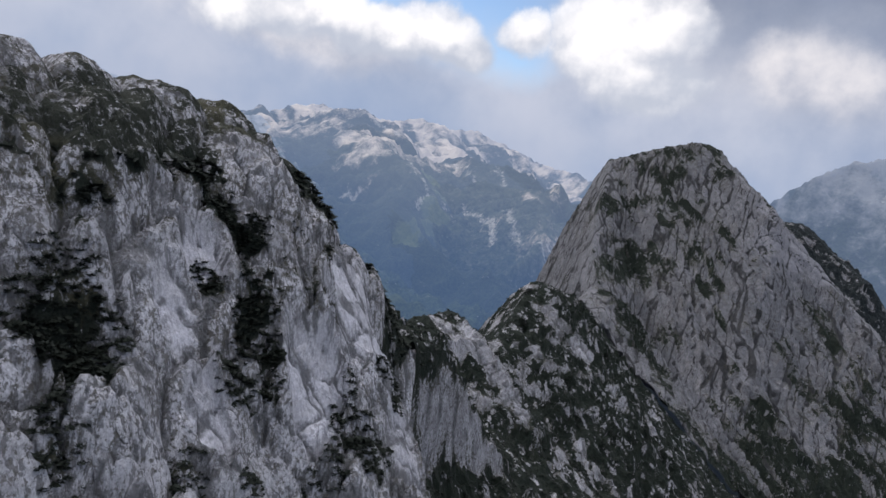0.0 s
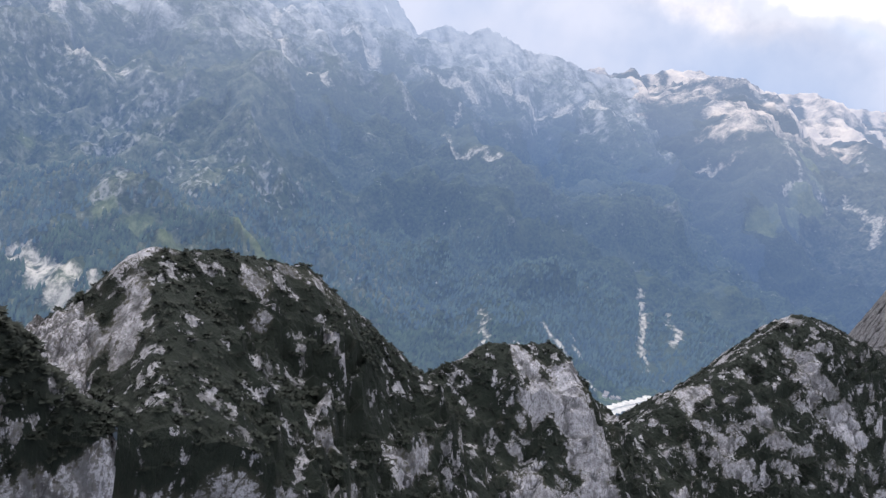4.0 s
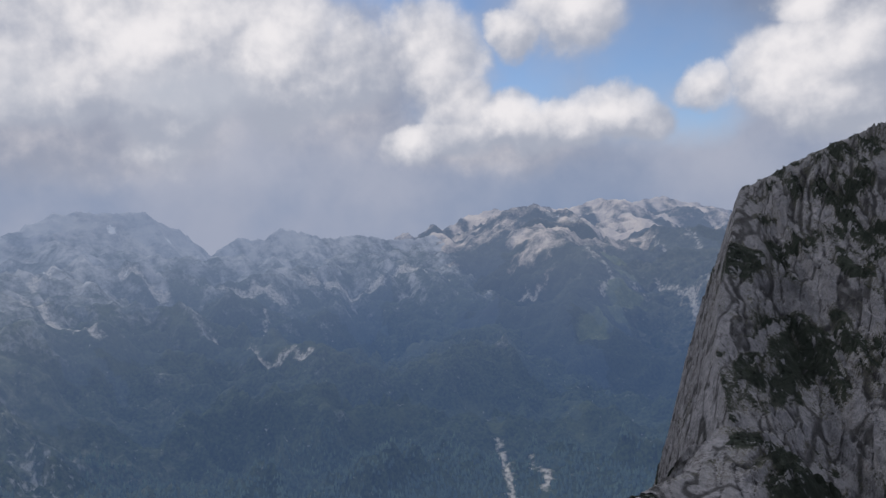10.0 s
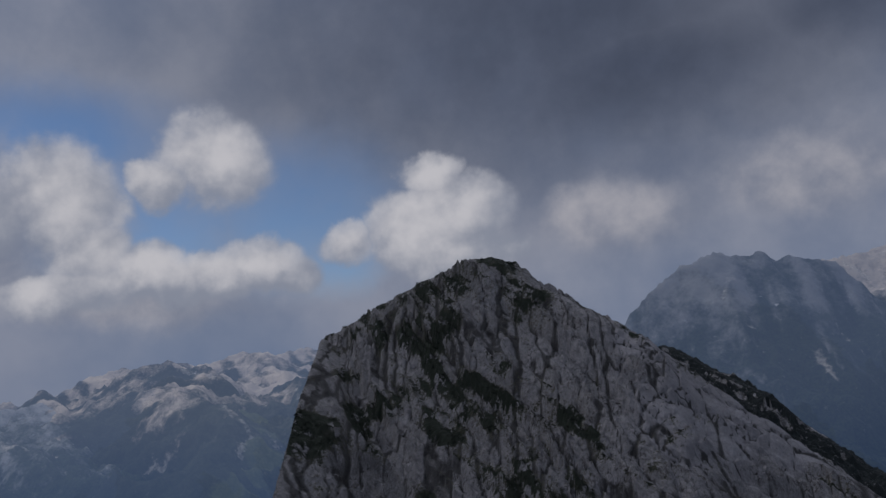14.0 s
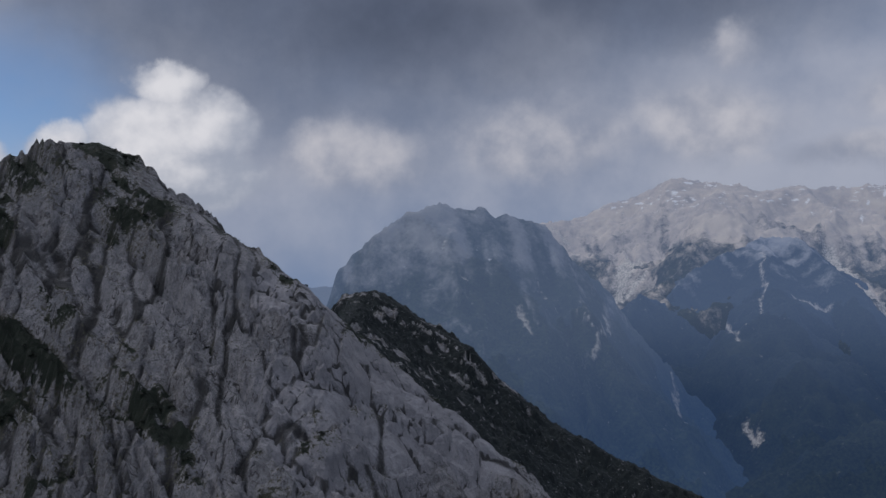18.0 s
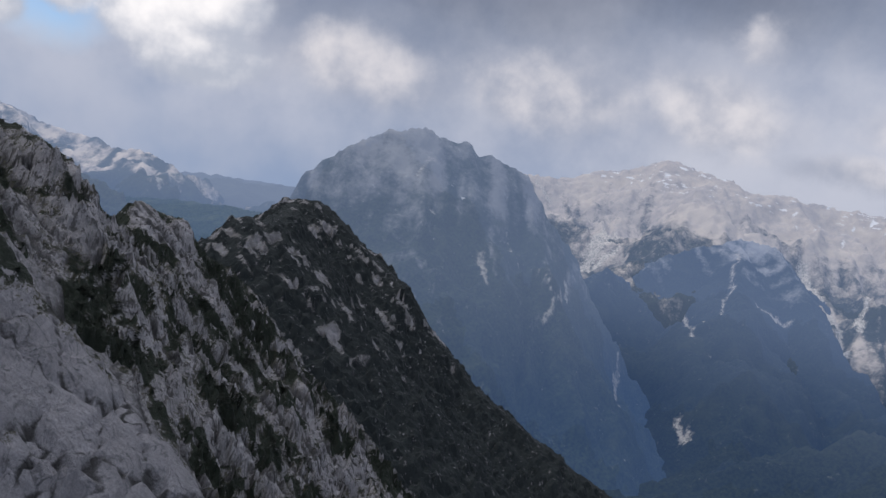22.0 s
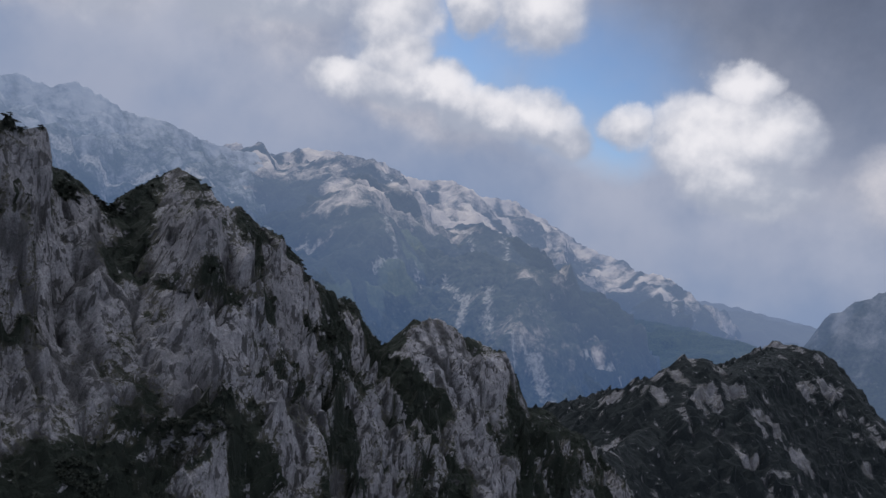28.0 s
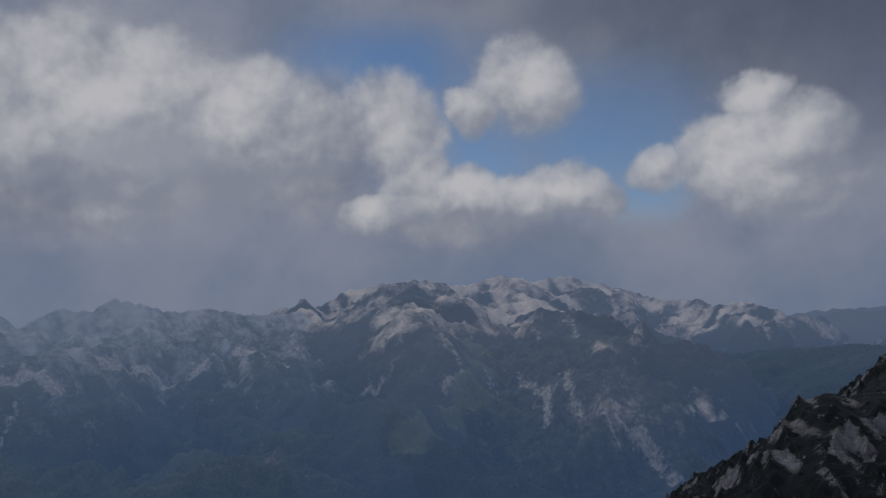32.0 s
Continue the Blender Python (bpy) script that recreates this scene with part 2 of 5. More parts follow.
# ---- materials ----
class Tree:
    """Short names for building one node material."""

    def __init__(self, name):
        self.mat = bpy.data.materials.new(name)
        self.mat.use_nodes = True
        self.nt = self.mat.node_tree
        self.nt.nodes.clear()
        self.pos = self.node("ShaderNodeNewGeometry").outputs["Position"]

    def node(self, kind):
        return self.nt.nodes.new(kind)

    def link(self, a, b):
        self.nt.links.new(a, b)

    def put(self, sock, v):
        if isinstance(v, tuple):
            sock.default_value = (*v, 1) if len(v) == 3 and sock.type == "RGBA" else v
        elif isinstance(v, (int, float)):
            sock.default_value = v
        else:
            self.link(v, sock)

    def math(self, op, a, b=0.0):
        n = self.node("ShaderNodeMath")
        n.operation = op
        self.put(n.inputs[0], a)
        self.put(n.inputs[1], b)
        return n.outputs[0]

    def scaled(self, v):
        n = self.node("ShaderNodeVectorMath")
        n.operation = "MULTIPLY"
        self.put(n.inputs[0], self.pos)
        self.put(n.inputs[1], v)
        return n.outputs[0]

    def noise(self, scale, detail=6.0, rough=0.6, vec=None, distort=0.0):
        n = self.node("ShaderNodeTexNoise")
        self.put(n.inputs["Vector"], vec or self.pos)
        for k, v in (("Scale", scale), ("Detail", detail), ("Roughness", rough), ("Distortion", distort)):
            n.inputs[k].default_value = v
        return n.outputs["Fac"]

    def ramp(self, v, a, b, lo=0.0, hi=1.0):
        n = self.node("ShaderNodeMapRange")
        n.interpolation_type = "SMOOTHSTEP"
        self.put(n.inputs[0], v)
        for i, x in enumerate((a, b, lo, hi)):
            n.inputs[i + 1].default_value = x
        return n.outputs[0]

    def mix(self, f, a, b, how="MIX"):
        n = self.node("ShaderNodeMix")
        n.data_type, n.blend_type = "RGBA", how
        self.put(n.inputs[0], f)
        self.put(n.inputs[6], a)
        self.put(n.inputs[7], b)
        return n.outputs[2]

    def attr(self, name):
        n = self.node("ShaderNodeAttribute")
        n.attribute_name = name
        return n.outputs["Fac"]

    def up(self):
        s = self.node("ShaderNodeSeparateXYZ")
        self.link(self.node("ShaderNodeNewGeometry").outputs["Normal"], s.inputs[0])
        return s.outputs[2]

    def bump(self, height, dist, strength=1.0, after=None):
        n = self.node("ShaderNodeBump")
        n.inputs["Strength"].default_value = strength
        n.inputs["Distance"].default_value = dist
        self.put(n.inputs["Height"], height)
        if after is not None:
            self.put(n.inputs["Normal"], after)
        return n.outputs[0]

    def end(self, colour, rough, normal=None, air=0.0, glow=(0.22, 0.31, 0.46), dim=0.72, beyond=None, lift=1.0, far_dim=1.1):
        """air: how much of a far slope is covered by haze painted on as emission."""
        b = self.node("ShaderNodeBsdfPrincipled")
        self.put(b.inputs["Base Color"], colour)
        self.put(b.inputs["Roughness"], rough)
        b.inputs["Specular IOR Level"].default_value = 0.2
        if normal is not None:
            self.put(b.inputs["Normal"], normal)
        s = b.outputs[0]
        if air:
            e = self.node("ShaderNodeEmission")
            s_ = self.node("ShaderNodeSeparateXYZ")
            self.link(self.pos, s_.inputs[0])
            # the painted haze is paler high up as if sunlit, darker low down as if shaded
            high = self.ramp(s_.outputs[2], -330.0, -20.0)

            def haze_emission(g, k):
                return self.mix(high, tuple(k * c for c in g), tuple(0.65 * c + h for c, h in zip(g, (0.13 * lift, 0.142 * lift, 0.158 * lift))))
            light = haze_emission(glow, dim)
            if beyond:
                light = self.mix(self.ramp(s_.outputs[1], 1300.0, 2500.0), light, haze_emission(beyond, far_dim))
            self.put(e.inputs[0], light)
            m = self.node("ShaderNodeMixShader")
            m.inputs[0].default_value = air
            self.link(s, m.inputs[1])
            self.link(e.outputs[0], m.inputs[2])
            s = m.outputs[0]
        o = self.node("ShaderNodeOutputMaterial")
        self.link(s, o.inputs[0])
        return self.mat


def limestone(name, tone=1.0, tilt=(1.0, 1.0, 1.0), strata=0.0, joints=0.5, flecks=0.6, width=0.12, air=0.0, bare=0.575, dry=0.6, slits=0.0, leaf=(1.0, 1.0, 1.0), slit_size=0.8):
    """Pale weathered limestone, with turf and low pine where the veg attribute is high. tone: brightness, with painted
    cloud shade in it.
    """
    t = Tree(name)
    big, mid, small = t.noise(0.05, 4), t.noise(0.5, 8, 0.66, t.scaled(tilt)), t.noise(3.6, 8, 0.72)
    rock = t.mix(t.ramp(mid, 0.30, 0.62), (0.34, 0.335, 0.34), (0.58, 0.57, 0.565))
    rock = t.mix(t.ramp(small, 0.36, 0.64), t.mix(0.55, rock, (0.20, 0.195, 0.19)), rock)
    rock = t.mix(t.ramp(big, 0.48, 0.72, 0.0, 0.3), rock, (0.37, 0.35, 0.335))
    streak = t.noise(1.1, 6, 0.65, t.scaled((1.0, 1.0, 0.10)))
    rock = t.mix(t.ramp(streak, 0.55, 0.66, 0.0, 0.55), rock, (0.17, 0.165, 0.165))
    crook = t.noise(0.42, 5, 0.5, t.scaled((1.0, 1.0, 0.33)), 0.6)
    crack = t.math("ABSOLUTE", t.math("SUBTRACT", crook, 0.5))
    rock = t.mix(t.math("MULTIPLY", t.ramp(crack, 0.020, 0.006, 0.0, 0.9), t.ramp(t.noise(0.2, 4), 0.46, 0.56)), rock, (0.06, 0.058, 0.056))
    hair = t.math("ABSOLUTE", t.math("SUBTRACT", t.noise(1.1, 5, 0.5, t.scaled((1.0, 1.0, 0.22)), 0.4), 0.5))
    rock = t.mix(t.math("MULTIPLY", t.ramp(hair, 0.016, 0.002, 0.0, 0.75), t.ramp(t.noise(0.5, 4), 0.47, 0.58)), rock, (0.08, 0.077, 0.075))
    if strata:
        s = t.node("ShaderNodeSeparateXYZ")
        t.link(t.pos, s.inputs[0])
        v = t.node("ShaderNodeCombineXYZ")
        t.put(v.inputs[0], t.attr("bed"))
        t.put(v.inputs[1], t.math("MULTIPLY", s.outputs[1], 0.06))
        t.put(v.inputs[2], t.math("MULTIPLY", s.outputs[0], 0.06))
        layer = t.noise(0.55, 5, 0.6, v.outputs[0])
        rock = t.mix(t.ramp(layer, 0.50, 0.62, 0.0, 0.5 * strata), rock, (0.15, 0.145, 0.145))
        seam = t.math("ABSOLUTE", t.math("SUBTRACT", t.noise(0.22, 4, 0.55, v.outputs[0]), 0.5))
        rock = t.mix(t.ramp(seam, 0.02, 0.004, 0.0, strata), rock, (0.045, 0.044, 0.04))
    open_ = t.math("SUBTRACT", 1.0, t.attr("slab"))
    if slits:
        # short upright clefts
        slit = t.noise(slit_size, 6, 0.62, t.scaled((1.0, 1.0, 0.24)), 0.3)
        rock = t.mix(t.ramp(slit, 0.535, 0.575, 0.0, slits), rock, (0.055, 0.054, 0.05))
    mottle = t.math("ADD", t.noise(2.4, 8, 0.78, t.scaled((1.0, 1.0, 0.8))), t.math("MULTIPLY", t.math("SUBTRACT", big, 0.5), 0.25))
    rock = t.mix(t.math("MULTIPLY", t.ramp(mottle, 0.50, 0.56, 0.0, flecks), open_), rock, (0.085, 0.078, 0.062))
    # bare slabs are paler; on the peak this also paints its lit east side
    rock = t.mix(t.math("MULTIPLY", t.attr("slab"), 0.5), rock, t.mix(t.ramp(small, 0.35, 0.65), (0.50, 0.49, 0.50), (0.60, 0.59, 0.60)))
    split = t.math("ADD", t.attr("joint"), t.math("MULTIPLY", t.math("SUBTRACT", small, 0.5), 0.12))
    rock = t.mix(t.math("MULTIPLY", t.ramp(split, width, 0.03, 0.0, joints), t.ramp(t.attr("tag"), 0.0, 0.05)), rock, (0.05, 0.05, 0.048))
    rock = t.mix(t.ramp(t.attr("tag"), 0.2, 1.0, 0.0, 0.25), rock, (0.24, 0.235, 0.23))
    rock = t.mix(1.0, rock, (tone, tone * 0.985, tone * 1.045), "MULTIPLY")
    plant, clean = t.attr("veg"), rock
    leafy = t.noise(1.5, 8, 0.75)
    fleck = t.ramp(t.math("ADD", leafy, t.math("MULTIPLY", t.math("SUBTRACT", plant, 0.3), 0.30)), 0.53, 0.58)
    rock = t.mix(t.math("MULTIPLY", fleck, t.ramp(plant, 0.0, 0.2, 0.3, 0.95)), rock, (0.070, 0.066, 0.050))
    edge = t.ramp(t.math("ADD", plant, t.math("MULTIPLY", t.math("SUBTRACT", leafy, 0.5), 0.9)), 0.47, 0.56)
    turf = t.mix(t.noise(0.4, 5), (0.017, 0.020, 0.015), (0.036, 0.038, 0.027))
    turf = t.mix(t.ramp(t.noise(0.12, 3), 0.52, 0.66, 0.0, dry), turf, (0.095, 0.085, 0.05))
    turf = t.mix(t.ramp(plant, 0.55, 0.72), turf, (0.013, 0.017, 0.012))
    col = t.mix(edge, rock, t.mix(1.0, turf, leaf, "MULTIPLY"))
    show = t.math("ADD", t.noise(0.30, 6, 0.68, t.scaled((1.0, 1.0, 0.5))), t.math("MULTIPLY", t.math("SUBTRACT", small, 0.5), 0.10))
    col = t.mix(t.math("MULTIPLY", t.ramp(show, bare, bare + 0.025, 0.0, 0.9), edge), col, clean)
    hgt = t.math("ADD", t.math("MULTIPLY", mid, 1.0), t.math("MULTIPLY", t.ramp(crack, 0.0, 0.03), 0.15))
    n1 = t.bump(hgt, 1.1, 1.0)
    n2 = t.bump(small, 0.25, 1.0, n1)
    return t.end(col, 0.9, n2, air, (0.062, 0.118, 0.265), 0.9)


def pine_green(air=0.0, leaf=(1.0, 1.0, 1.0)):
    t = Tree("dwarf_pine")
    c = t.mix(t.noise(0.7, 4), (0.009, 0.011, 0.009), (0.022, 0.026, 0.018))
    # leaf tints the needles; the far hump's blue tint paints in haze
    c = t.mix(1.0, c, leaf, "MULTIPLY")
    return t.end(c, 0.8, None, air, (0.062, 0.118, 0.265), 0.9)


def far_slope(name, air, treeline=-150.0, rocky=0.5, snow=0.0, scree=0.3, fuzz=120.0, tone=1.0, karst=False, leaf=1.0, open_wood=False, warm=1.0, dim=0.86, beyond=None, glow=(0.062, 0.118, 0.265), lift=1.0, far_dim=1.1, streaks=1.6):
    """Forest below, bare rock and gullies above. tone, warm: rock colour, which also carries painted sunlight and cloud
    shade.
    """
    t = Tree(name)
    sep = t.node("ShaderNodeSeparateXYZ")
    t.link(t.pos, sep.inputs[0])
    z = sep.outputs[2]
    patch, mid, fine = t.noise(0.006, 8, 0.62), t.noise(0.022, 9, 0.66), t.noise(0.11, 6, 0.7)
    rock = t.mix(t.ramp(mid, 0.33, 0.67), (0.33, 0.33, 0.335), (0.44, 0.43, 0.415))
    rock = t.mix(t.ramp(patch, 0.46, 0.64, 0.0, 0.6), rock, (0.54, 0.52, 0.48))
    rock = t.mix(t.ramp(fine, 0.52, 0.75, 0.0, 0.2), rock, (0.22, 0.22, 0.22))
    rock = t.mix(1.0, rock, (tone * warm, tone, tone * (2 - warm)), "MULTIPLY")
    wood = t.mix(t.ramp(t.noise(0.16, 5, 0.75), 0.38, 0.62), (0.010, 0.020, 0.012), (0.052, 0.072, 0.030))
    wood = t.mix(t.ramp(t.noise(0.009, 5), 0.54, 0.68, 0.0, 0.5), wood, (0.085, 0.10, 0.04))
    if open_wood:
        # thin wood, grass and stones; their lighter colour also paints in the slope's sunlight
        thin = t.math("MULTIPLY", t.ramp(t.noise(0.045, 7, 0.7), 0.40, 0.62), t.ramp(t.attr("scrub"), 0.1, 0.9, 0.0, 0.75))
        wood = t.mix(thin, wood, t.mix(t.ramp(fine, 0.4, 0.6), (0.10, 0.115, 0.055), (0.19, 0.195, 0.13)))
    wood = t.mix(1.0, wood, (leaf, leaf, leaf), "MULTIPLY")
    bare = t.math("ADD", t.math("MULTIPLY", t.math("SUBTRACT", z, treeline), 1.0 / fuzz), t.math("MULTIPLY", t.math("SUBTRACT", mid, 0.5), 4.0))
    bare = t.math("ADD", bare, t.math("MULTIPLY", t.math("SUBTRACT", patch, 0.5), 2.2))
    bare = t.math("ADD", bare, t.math("MULTIPLY", t.math("SUBTRACT", fine, 0.5), 2.0))
    bare = t.math("ADD", bare, t.math("MULTIPLY", t.math("SUBTRACT", t.attr("streak"), 0.5), streaks))
    if not karst:
        bare = t.math("ADD", bare, t.math("MULTIPLY", t.attr("bald"), 1.3))
    bare = t.math("ADD", bare, t.math("MULTIPLY", t.math("SUBTRACT", t.up(), 0.75), -2.0 * rocky))
    col = t.mix(t.ramp(bare, -0.5, 1.8), wood, rock)
    if karst:
        slabs = t.math("ADD", t.noise(0.085, 5, 0.65, t.scaled((1.0, 1.0, 0.5))), t.math("MULTIPLY", t.math("SUBTRACT", patch, 0.5), 0.3))
        col = t.mix(t.math("MULTIPLY", t.ramp(slabs, 0.50, 0.66, 0.0, 0.7), t.ramp(t.attr("bald"), 0.1, 0.5)), col, (0.33, 0.325, 0.30))
    grass = t.mix(t.ramp(fine, 0.35, 0.65), (0.09, 0.115, 0.040), (0.16, 0.18, 0.07))
    col = t.mix(t.ramp(t.math("ADD", t.attr("meadow"), t.math("MULTIPLY", t.math("SUBTRACT", mid, 0.5), 2.2)), 0.4, 0.85, 0.0, 0.5), col, grass)
    chute = t.math("ADD", t.attr("chute"), t.math("MULTIPLY", t.math("SUBTRACT", fine, 0.5), 1.9))
    chute = t.math("ADD", chute, t.math("MULTIPLY", t.math("SUBTRACT", mid, 0.5), 1.2))
    col = t.mix(t.ramp(chute, 0.22, 1.05, 0.0, scree), col, t.mix(t.ramp(fine, 0.4, 0.6), (0.36, 0.33, 0.28), (0.66, 0.60, 0.51)))
    if snow:
        col = t.mix(t.ramp(t.math("ADD", t.attr("drift"), t.math("MULTIPLY", t.math("SUBTRACT", fine, 0.5), 2.4)), 0.3, 0.9, 0.0, snow), col, (0.90, 0.88, 0.86))
        high = t.ramp(z, 330.0, 430.0, 0.0, snow)
        col = t.mix(t.math("MULTIPLY", t.ramp(t.noise(0.020, 6, 0.6, t.scaled((1.0, 1.0, 2.5))), 0.60, 0.635), high), col, (0.90, 0.88, 0.86))
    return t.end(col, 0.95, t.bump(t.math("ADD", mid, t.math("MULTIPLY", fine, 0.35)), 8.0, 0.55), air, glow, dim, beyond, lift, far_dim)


# ---- terrain arithmetic ----
def lattice(ix, iy, iz, seed):
    h = (ix.astype(np.uint32) * np.uint32(374761393) + iy.astype(np.uint32) * np.uint32(668265263) + iz.astype(np.uint32) * np.uint32(2147483647 - 1013)
         + np.uint32(seed * 974711 + 12345))
    h = (h ^ (h >> np.uint32(13))) * np.uint32(1274126177)
    h = (h ^ (h >> np.uint32(16))) * np.uint32(2246822519)
    return ((h ^ (h >> np.uint32(15))) & np.uint32(0xFFFFFF)).astype(np.float32) / np.float32(0xFFFFFF)


def vnoise(x, y, z, seed=0):
    """Smooth noise from -1 to 1."""
    fx, fy, fz = np.floor(x), np.floor(y), np.floor(z)
    ix, iy, iz = fx.astype(np.int64), fy.astype(np.int64), fz.astype(np.int64)
    u, v, w = x - fx, y - fy, z - fz
    u, v, w = (q * q * (3 - 2 * q) for q in (u, v, w))
    r = 0
    for a in (0, 1):
        for b in (0, 1):
            for c in (0, 1):
                r = r + lattice(ix + a, iy + b, iz + c, seed) * (u if a else 1 - u) * (v if b else 1 - v) * (w if c else 1 - w)
    return r * 2 - 1


def fbm(x, y, z, size, octaves=4, seed=0, gain=0.5, ridged=False):
    total, amp, f = 0, 1.0, 1.0 / size
    for o in range(octaves):
        n = vnoise(x * f + o * 17.3, y * f - o * 9.1, z * f + o * 5.7, seed + o)
        total = total + amp * ((1 - 2 * np.abs(n)) if ridged else n)
        amp *= gain
        f *= 2.03
    return total


def step(v, a, b):
    q = np.clip((v - a) / (b - a), 0, 1)
    return q * q * (3 - 2 * q)


def tents(x, y, lines, cap=0.0, reach=False):
    """The height of ridges whose lines are given, each with the slope on its left and on its right and the roundness of its top.
    cap: the slope past the ends; reach: also how far the nearest line is."""
    h, near = np.full(x.shape, -9e9), np.full(x.shape, 9e9)
    for pts, left, right, *rest in lines:
        total, weight = 0, 0
        top = rest[0] if rest else 0.0
        for k, ((x0, y0, z0), (x1, y1, z1)) in enumerate(zip(pts, pts[1:])):
            dx, dy = x1 - x0, y1 - y0
            ll = dx * dx + dy * dy
            free = ((x - x0) * dx + (y - y0) * dy) / ll
            s = np.clip(free, 0, 1)
            ex, ey = x - x0 - s * dx, y - y0 - s * dy
            d = np.hypot(ex, ey)
            side = dx * ey - dy * ex
            slope = (left + right) / 2 + (left - right) / 2 * side / (np.sqrt(ll) * d + 1e-6)
            if cap and (k == 0 or k == len(pts) - 2):
                past = np.maximum(-free, 0) if k == 0 else np.maximum(free - 1, 0)
                if len(pts) == 2:
                    past = np.maximum(-free, free - 1)
                slope = slope + (cap - slope) * np.clip(past * np.sqrt(ll) / (d + 1e-6), 0, 1)
            w = (d + 2.0) ** -5.0
            total, weight = total + w * (z0 + s * (z1 - z0) - slope * (np.sqrt(d * d + top * top) - top)), weight + w
            near = np.minimum(near, d)
        h = np.maximum(h, total / weight)
    return (h, near) if reach else h


def blocks(x, y, z, size, seed=0):
    """Irregular blocks: nearness to the joint between two, and a random number for each."""
    x, y, z = x / size, y / size, z / size
    ix, iy, iz = (np.floor(q).astype(np.int64) for q in (x, y, z))
    f1, f2, tag = np.full(x.shape, 9.0), np.full(x.shape, 9.0), np.zeros(x.shape)
    for a in (-1, 0, 1):
        for b in (-1, 0, 1):
            for c in (-1, 0, 1):
                jx, jy, jz = ix + a, iy + b, iz + c
                d = ((jx + lattice(jx, jy, jz, seed) - x) ** 2 + (jy + lattice(jx, jy, jz, seed + 1) - y) ** 2
                     + (jz + lattice(jx, jy, jz, seed + 2) - z) ** 2)
                near = d < f1
                f2 = np.where(near, f1, np.minimum(f2, d))
                tag = np.where(near, lattice(jx, jy, jz, seed + 3), tag)
                f1 = np.where(near, d, f1)
    return np.sqrt(f2) - np.sqrt(f1), tag


def middle(a):
    return (a[:-1, :-1] + a[1:, 1:]) / 2


def sheet(name, x, y, z, mats, attrs=(), smooth=False, band=None, pieces=None):
    """A grid of points as one thing. mats: a material for each number in band; pieces: names and a number for each point, each number a part of its own."""
    ny, nx = x.shape
    co = np.stack([x, y, z], -1).reshape(-1, 3).astype(np.float32)
    i = np.arange(ny * nx).reshape(ny, nx)
    quads = np.stack([i[:-1, :-1], i[:-1, 1:], i[1:, 1:], i[1:, :-1]], -1).reshape(-1, 4)
    band = np.zeros(len(quads), int) if band is None else band.ravel()
    which = np.zeros(len(quads), int) if pieces is None else np.rint(pieces[1][:-1, :-1]).astype(int).ravel()
    names = [name] if pieces is None else pieces[0]
    root = None if pieces is None else new(name)
    for k, title in enumerate(names):
        mine = which == k
        if not mine.any():
            continue
        q, b = quads[mine], band[mine]
        used, q = np.unique(q, return_inverse=True)
        q = q.reshape(-1, 4)
        me = bpy.data.meshes.new(title)
        me.vertices.add(len(used))
        me.vertices.foreach_set("co", co[used].ravel())
        me.loops.add(q.size)
        me.loops.foreach_set("vertex_index", q.ravel().astype(np.int32))
        me.polygons.add(len(q))
        me.polygons.foreach_set("loop_start", np.arange(0, q.size, 4, dtype=np.int32))
        me.polygons.foreach_set("use_smooth", np.full(len(q), smooth))
        for key, val in attrs:
            a = me.attributes.new(key, "FLOAT", "POINT")
            a.data.foreach_set("value", np.ascontiguousarray(val, dtype=np.float32).ravel()[used])
        order = sorted(set(b.tolist()))
        for m in order:
            me.materials.append(mats[m])
        me.polygons.foreach_set("material_index", np.array([order.index(m) for m in b.tolist()], dtype=np.int32))
        me.update()
        ob = new(title, me)
        if root is None:
            return ob
        ob.parent = root
    return root


def along(x, y, cuts, low=None):
    """0, 1, 2 ... for the stretches of y between the cuts, with uneven borders; the last number where low holds."""
    wob = y + 12 * fbm(x, y, x * 0, 60, 3, 181)
    n = np.digitize(wob, cuts)
    return n if low is None else np.where(low, len(cuts) + 1, n)


# ---- the ridge beside the flight ----
CLIFF = [(-75.5, -116.5, 9.2), (-71.5, -36.5, 1.2), (-68.5, 3.5, -0.8), (-66.5, 33.4, -3.9), (-67.5, 55.8, -4.9), (-66.5, 62.9, -9.6), (-65.5, 78.3, -19.2), (-65.2, 88.7, -30.4),
         (-73.5, 98.5, -36.8)]
KNOLLS = [(-64, 95, -32), (-79.8, 98.5, -30), (-92.1, 97.6, -28), (-95.8, 116.8, -30), (-95.8, 132.7, -41.6), (-101.5, 144.6, -51.3), (-102.3, 156.8, -44.5), (-99.5, 166.9, -43.3),
          (-101.9, 177.2, -51.8), (-108, 191.5, -61.8), (-115.9, 214, -75.1), (-121, 225.9, -76.8), (-122.7, 238.8, -68), (-122.7, 252.9, -60.9), (-124.8, 266, -55.6), (-127.5, 283.5, -46.8),
          (-127.2, 301, -49.5), (-129, 320.1, -56.4), (-133, 345, -61), (-136, 370, -62), (-141, 400, -57)]
SHOULDER = [(-141, 400, -55), (-156.1, 422, -42), (-164.9, 441.5, -29.7), (-177.4, 478.9, -1.8), (-193.3, 520.6, 16.3), (-206.9, 536.7, 3.2), (-212.6, 575.2, -44.9), (-219.9, 640, -140)]
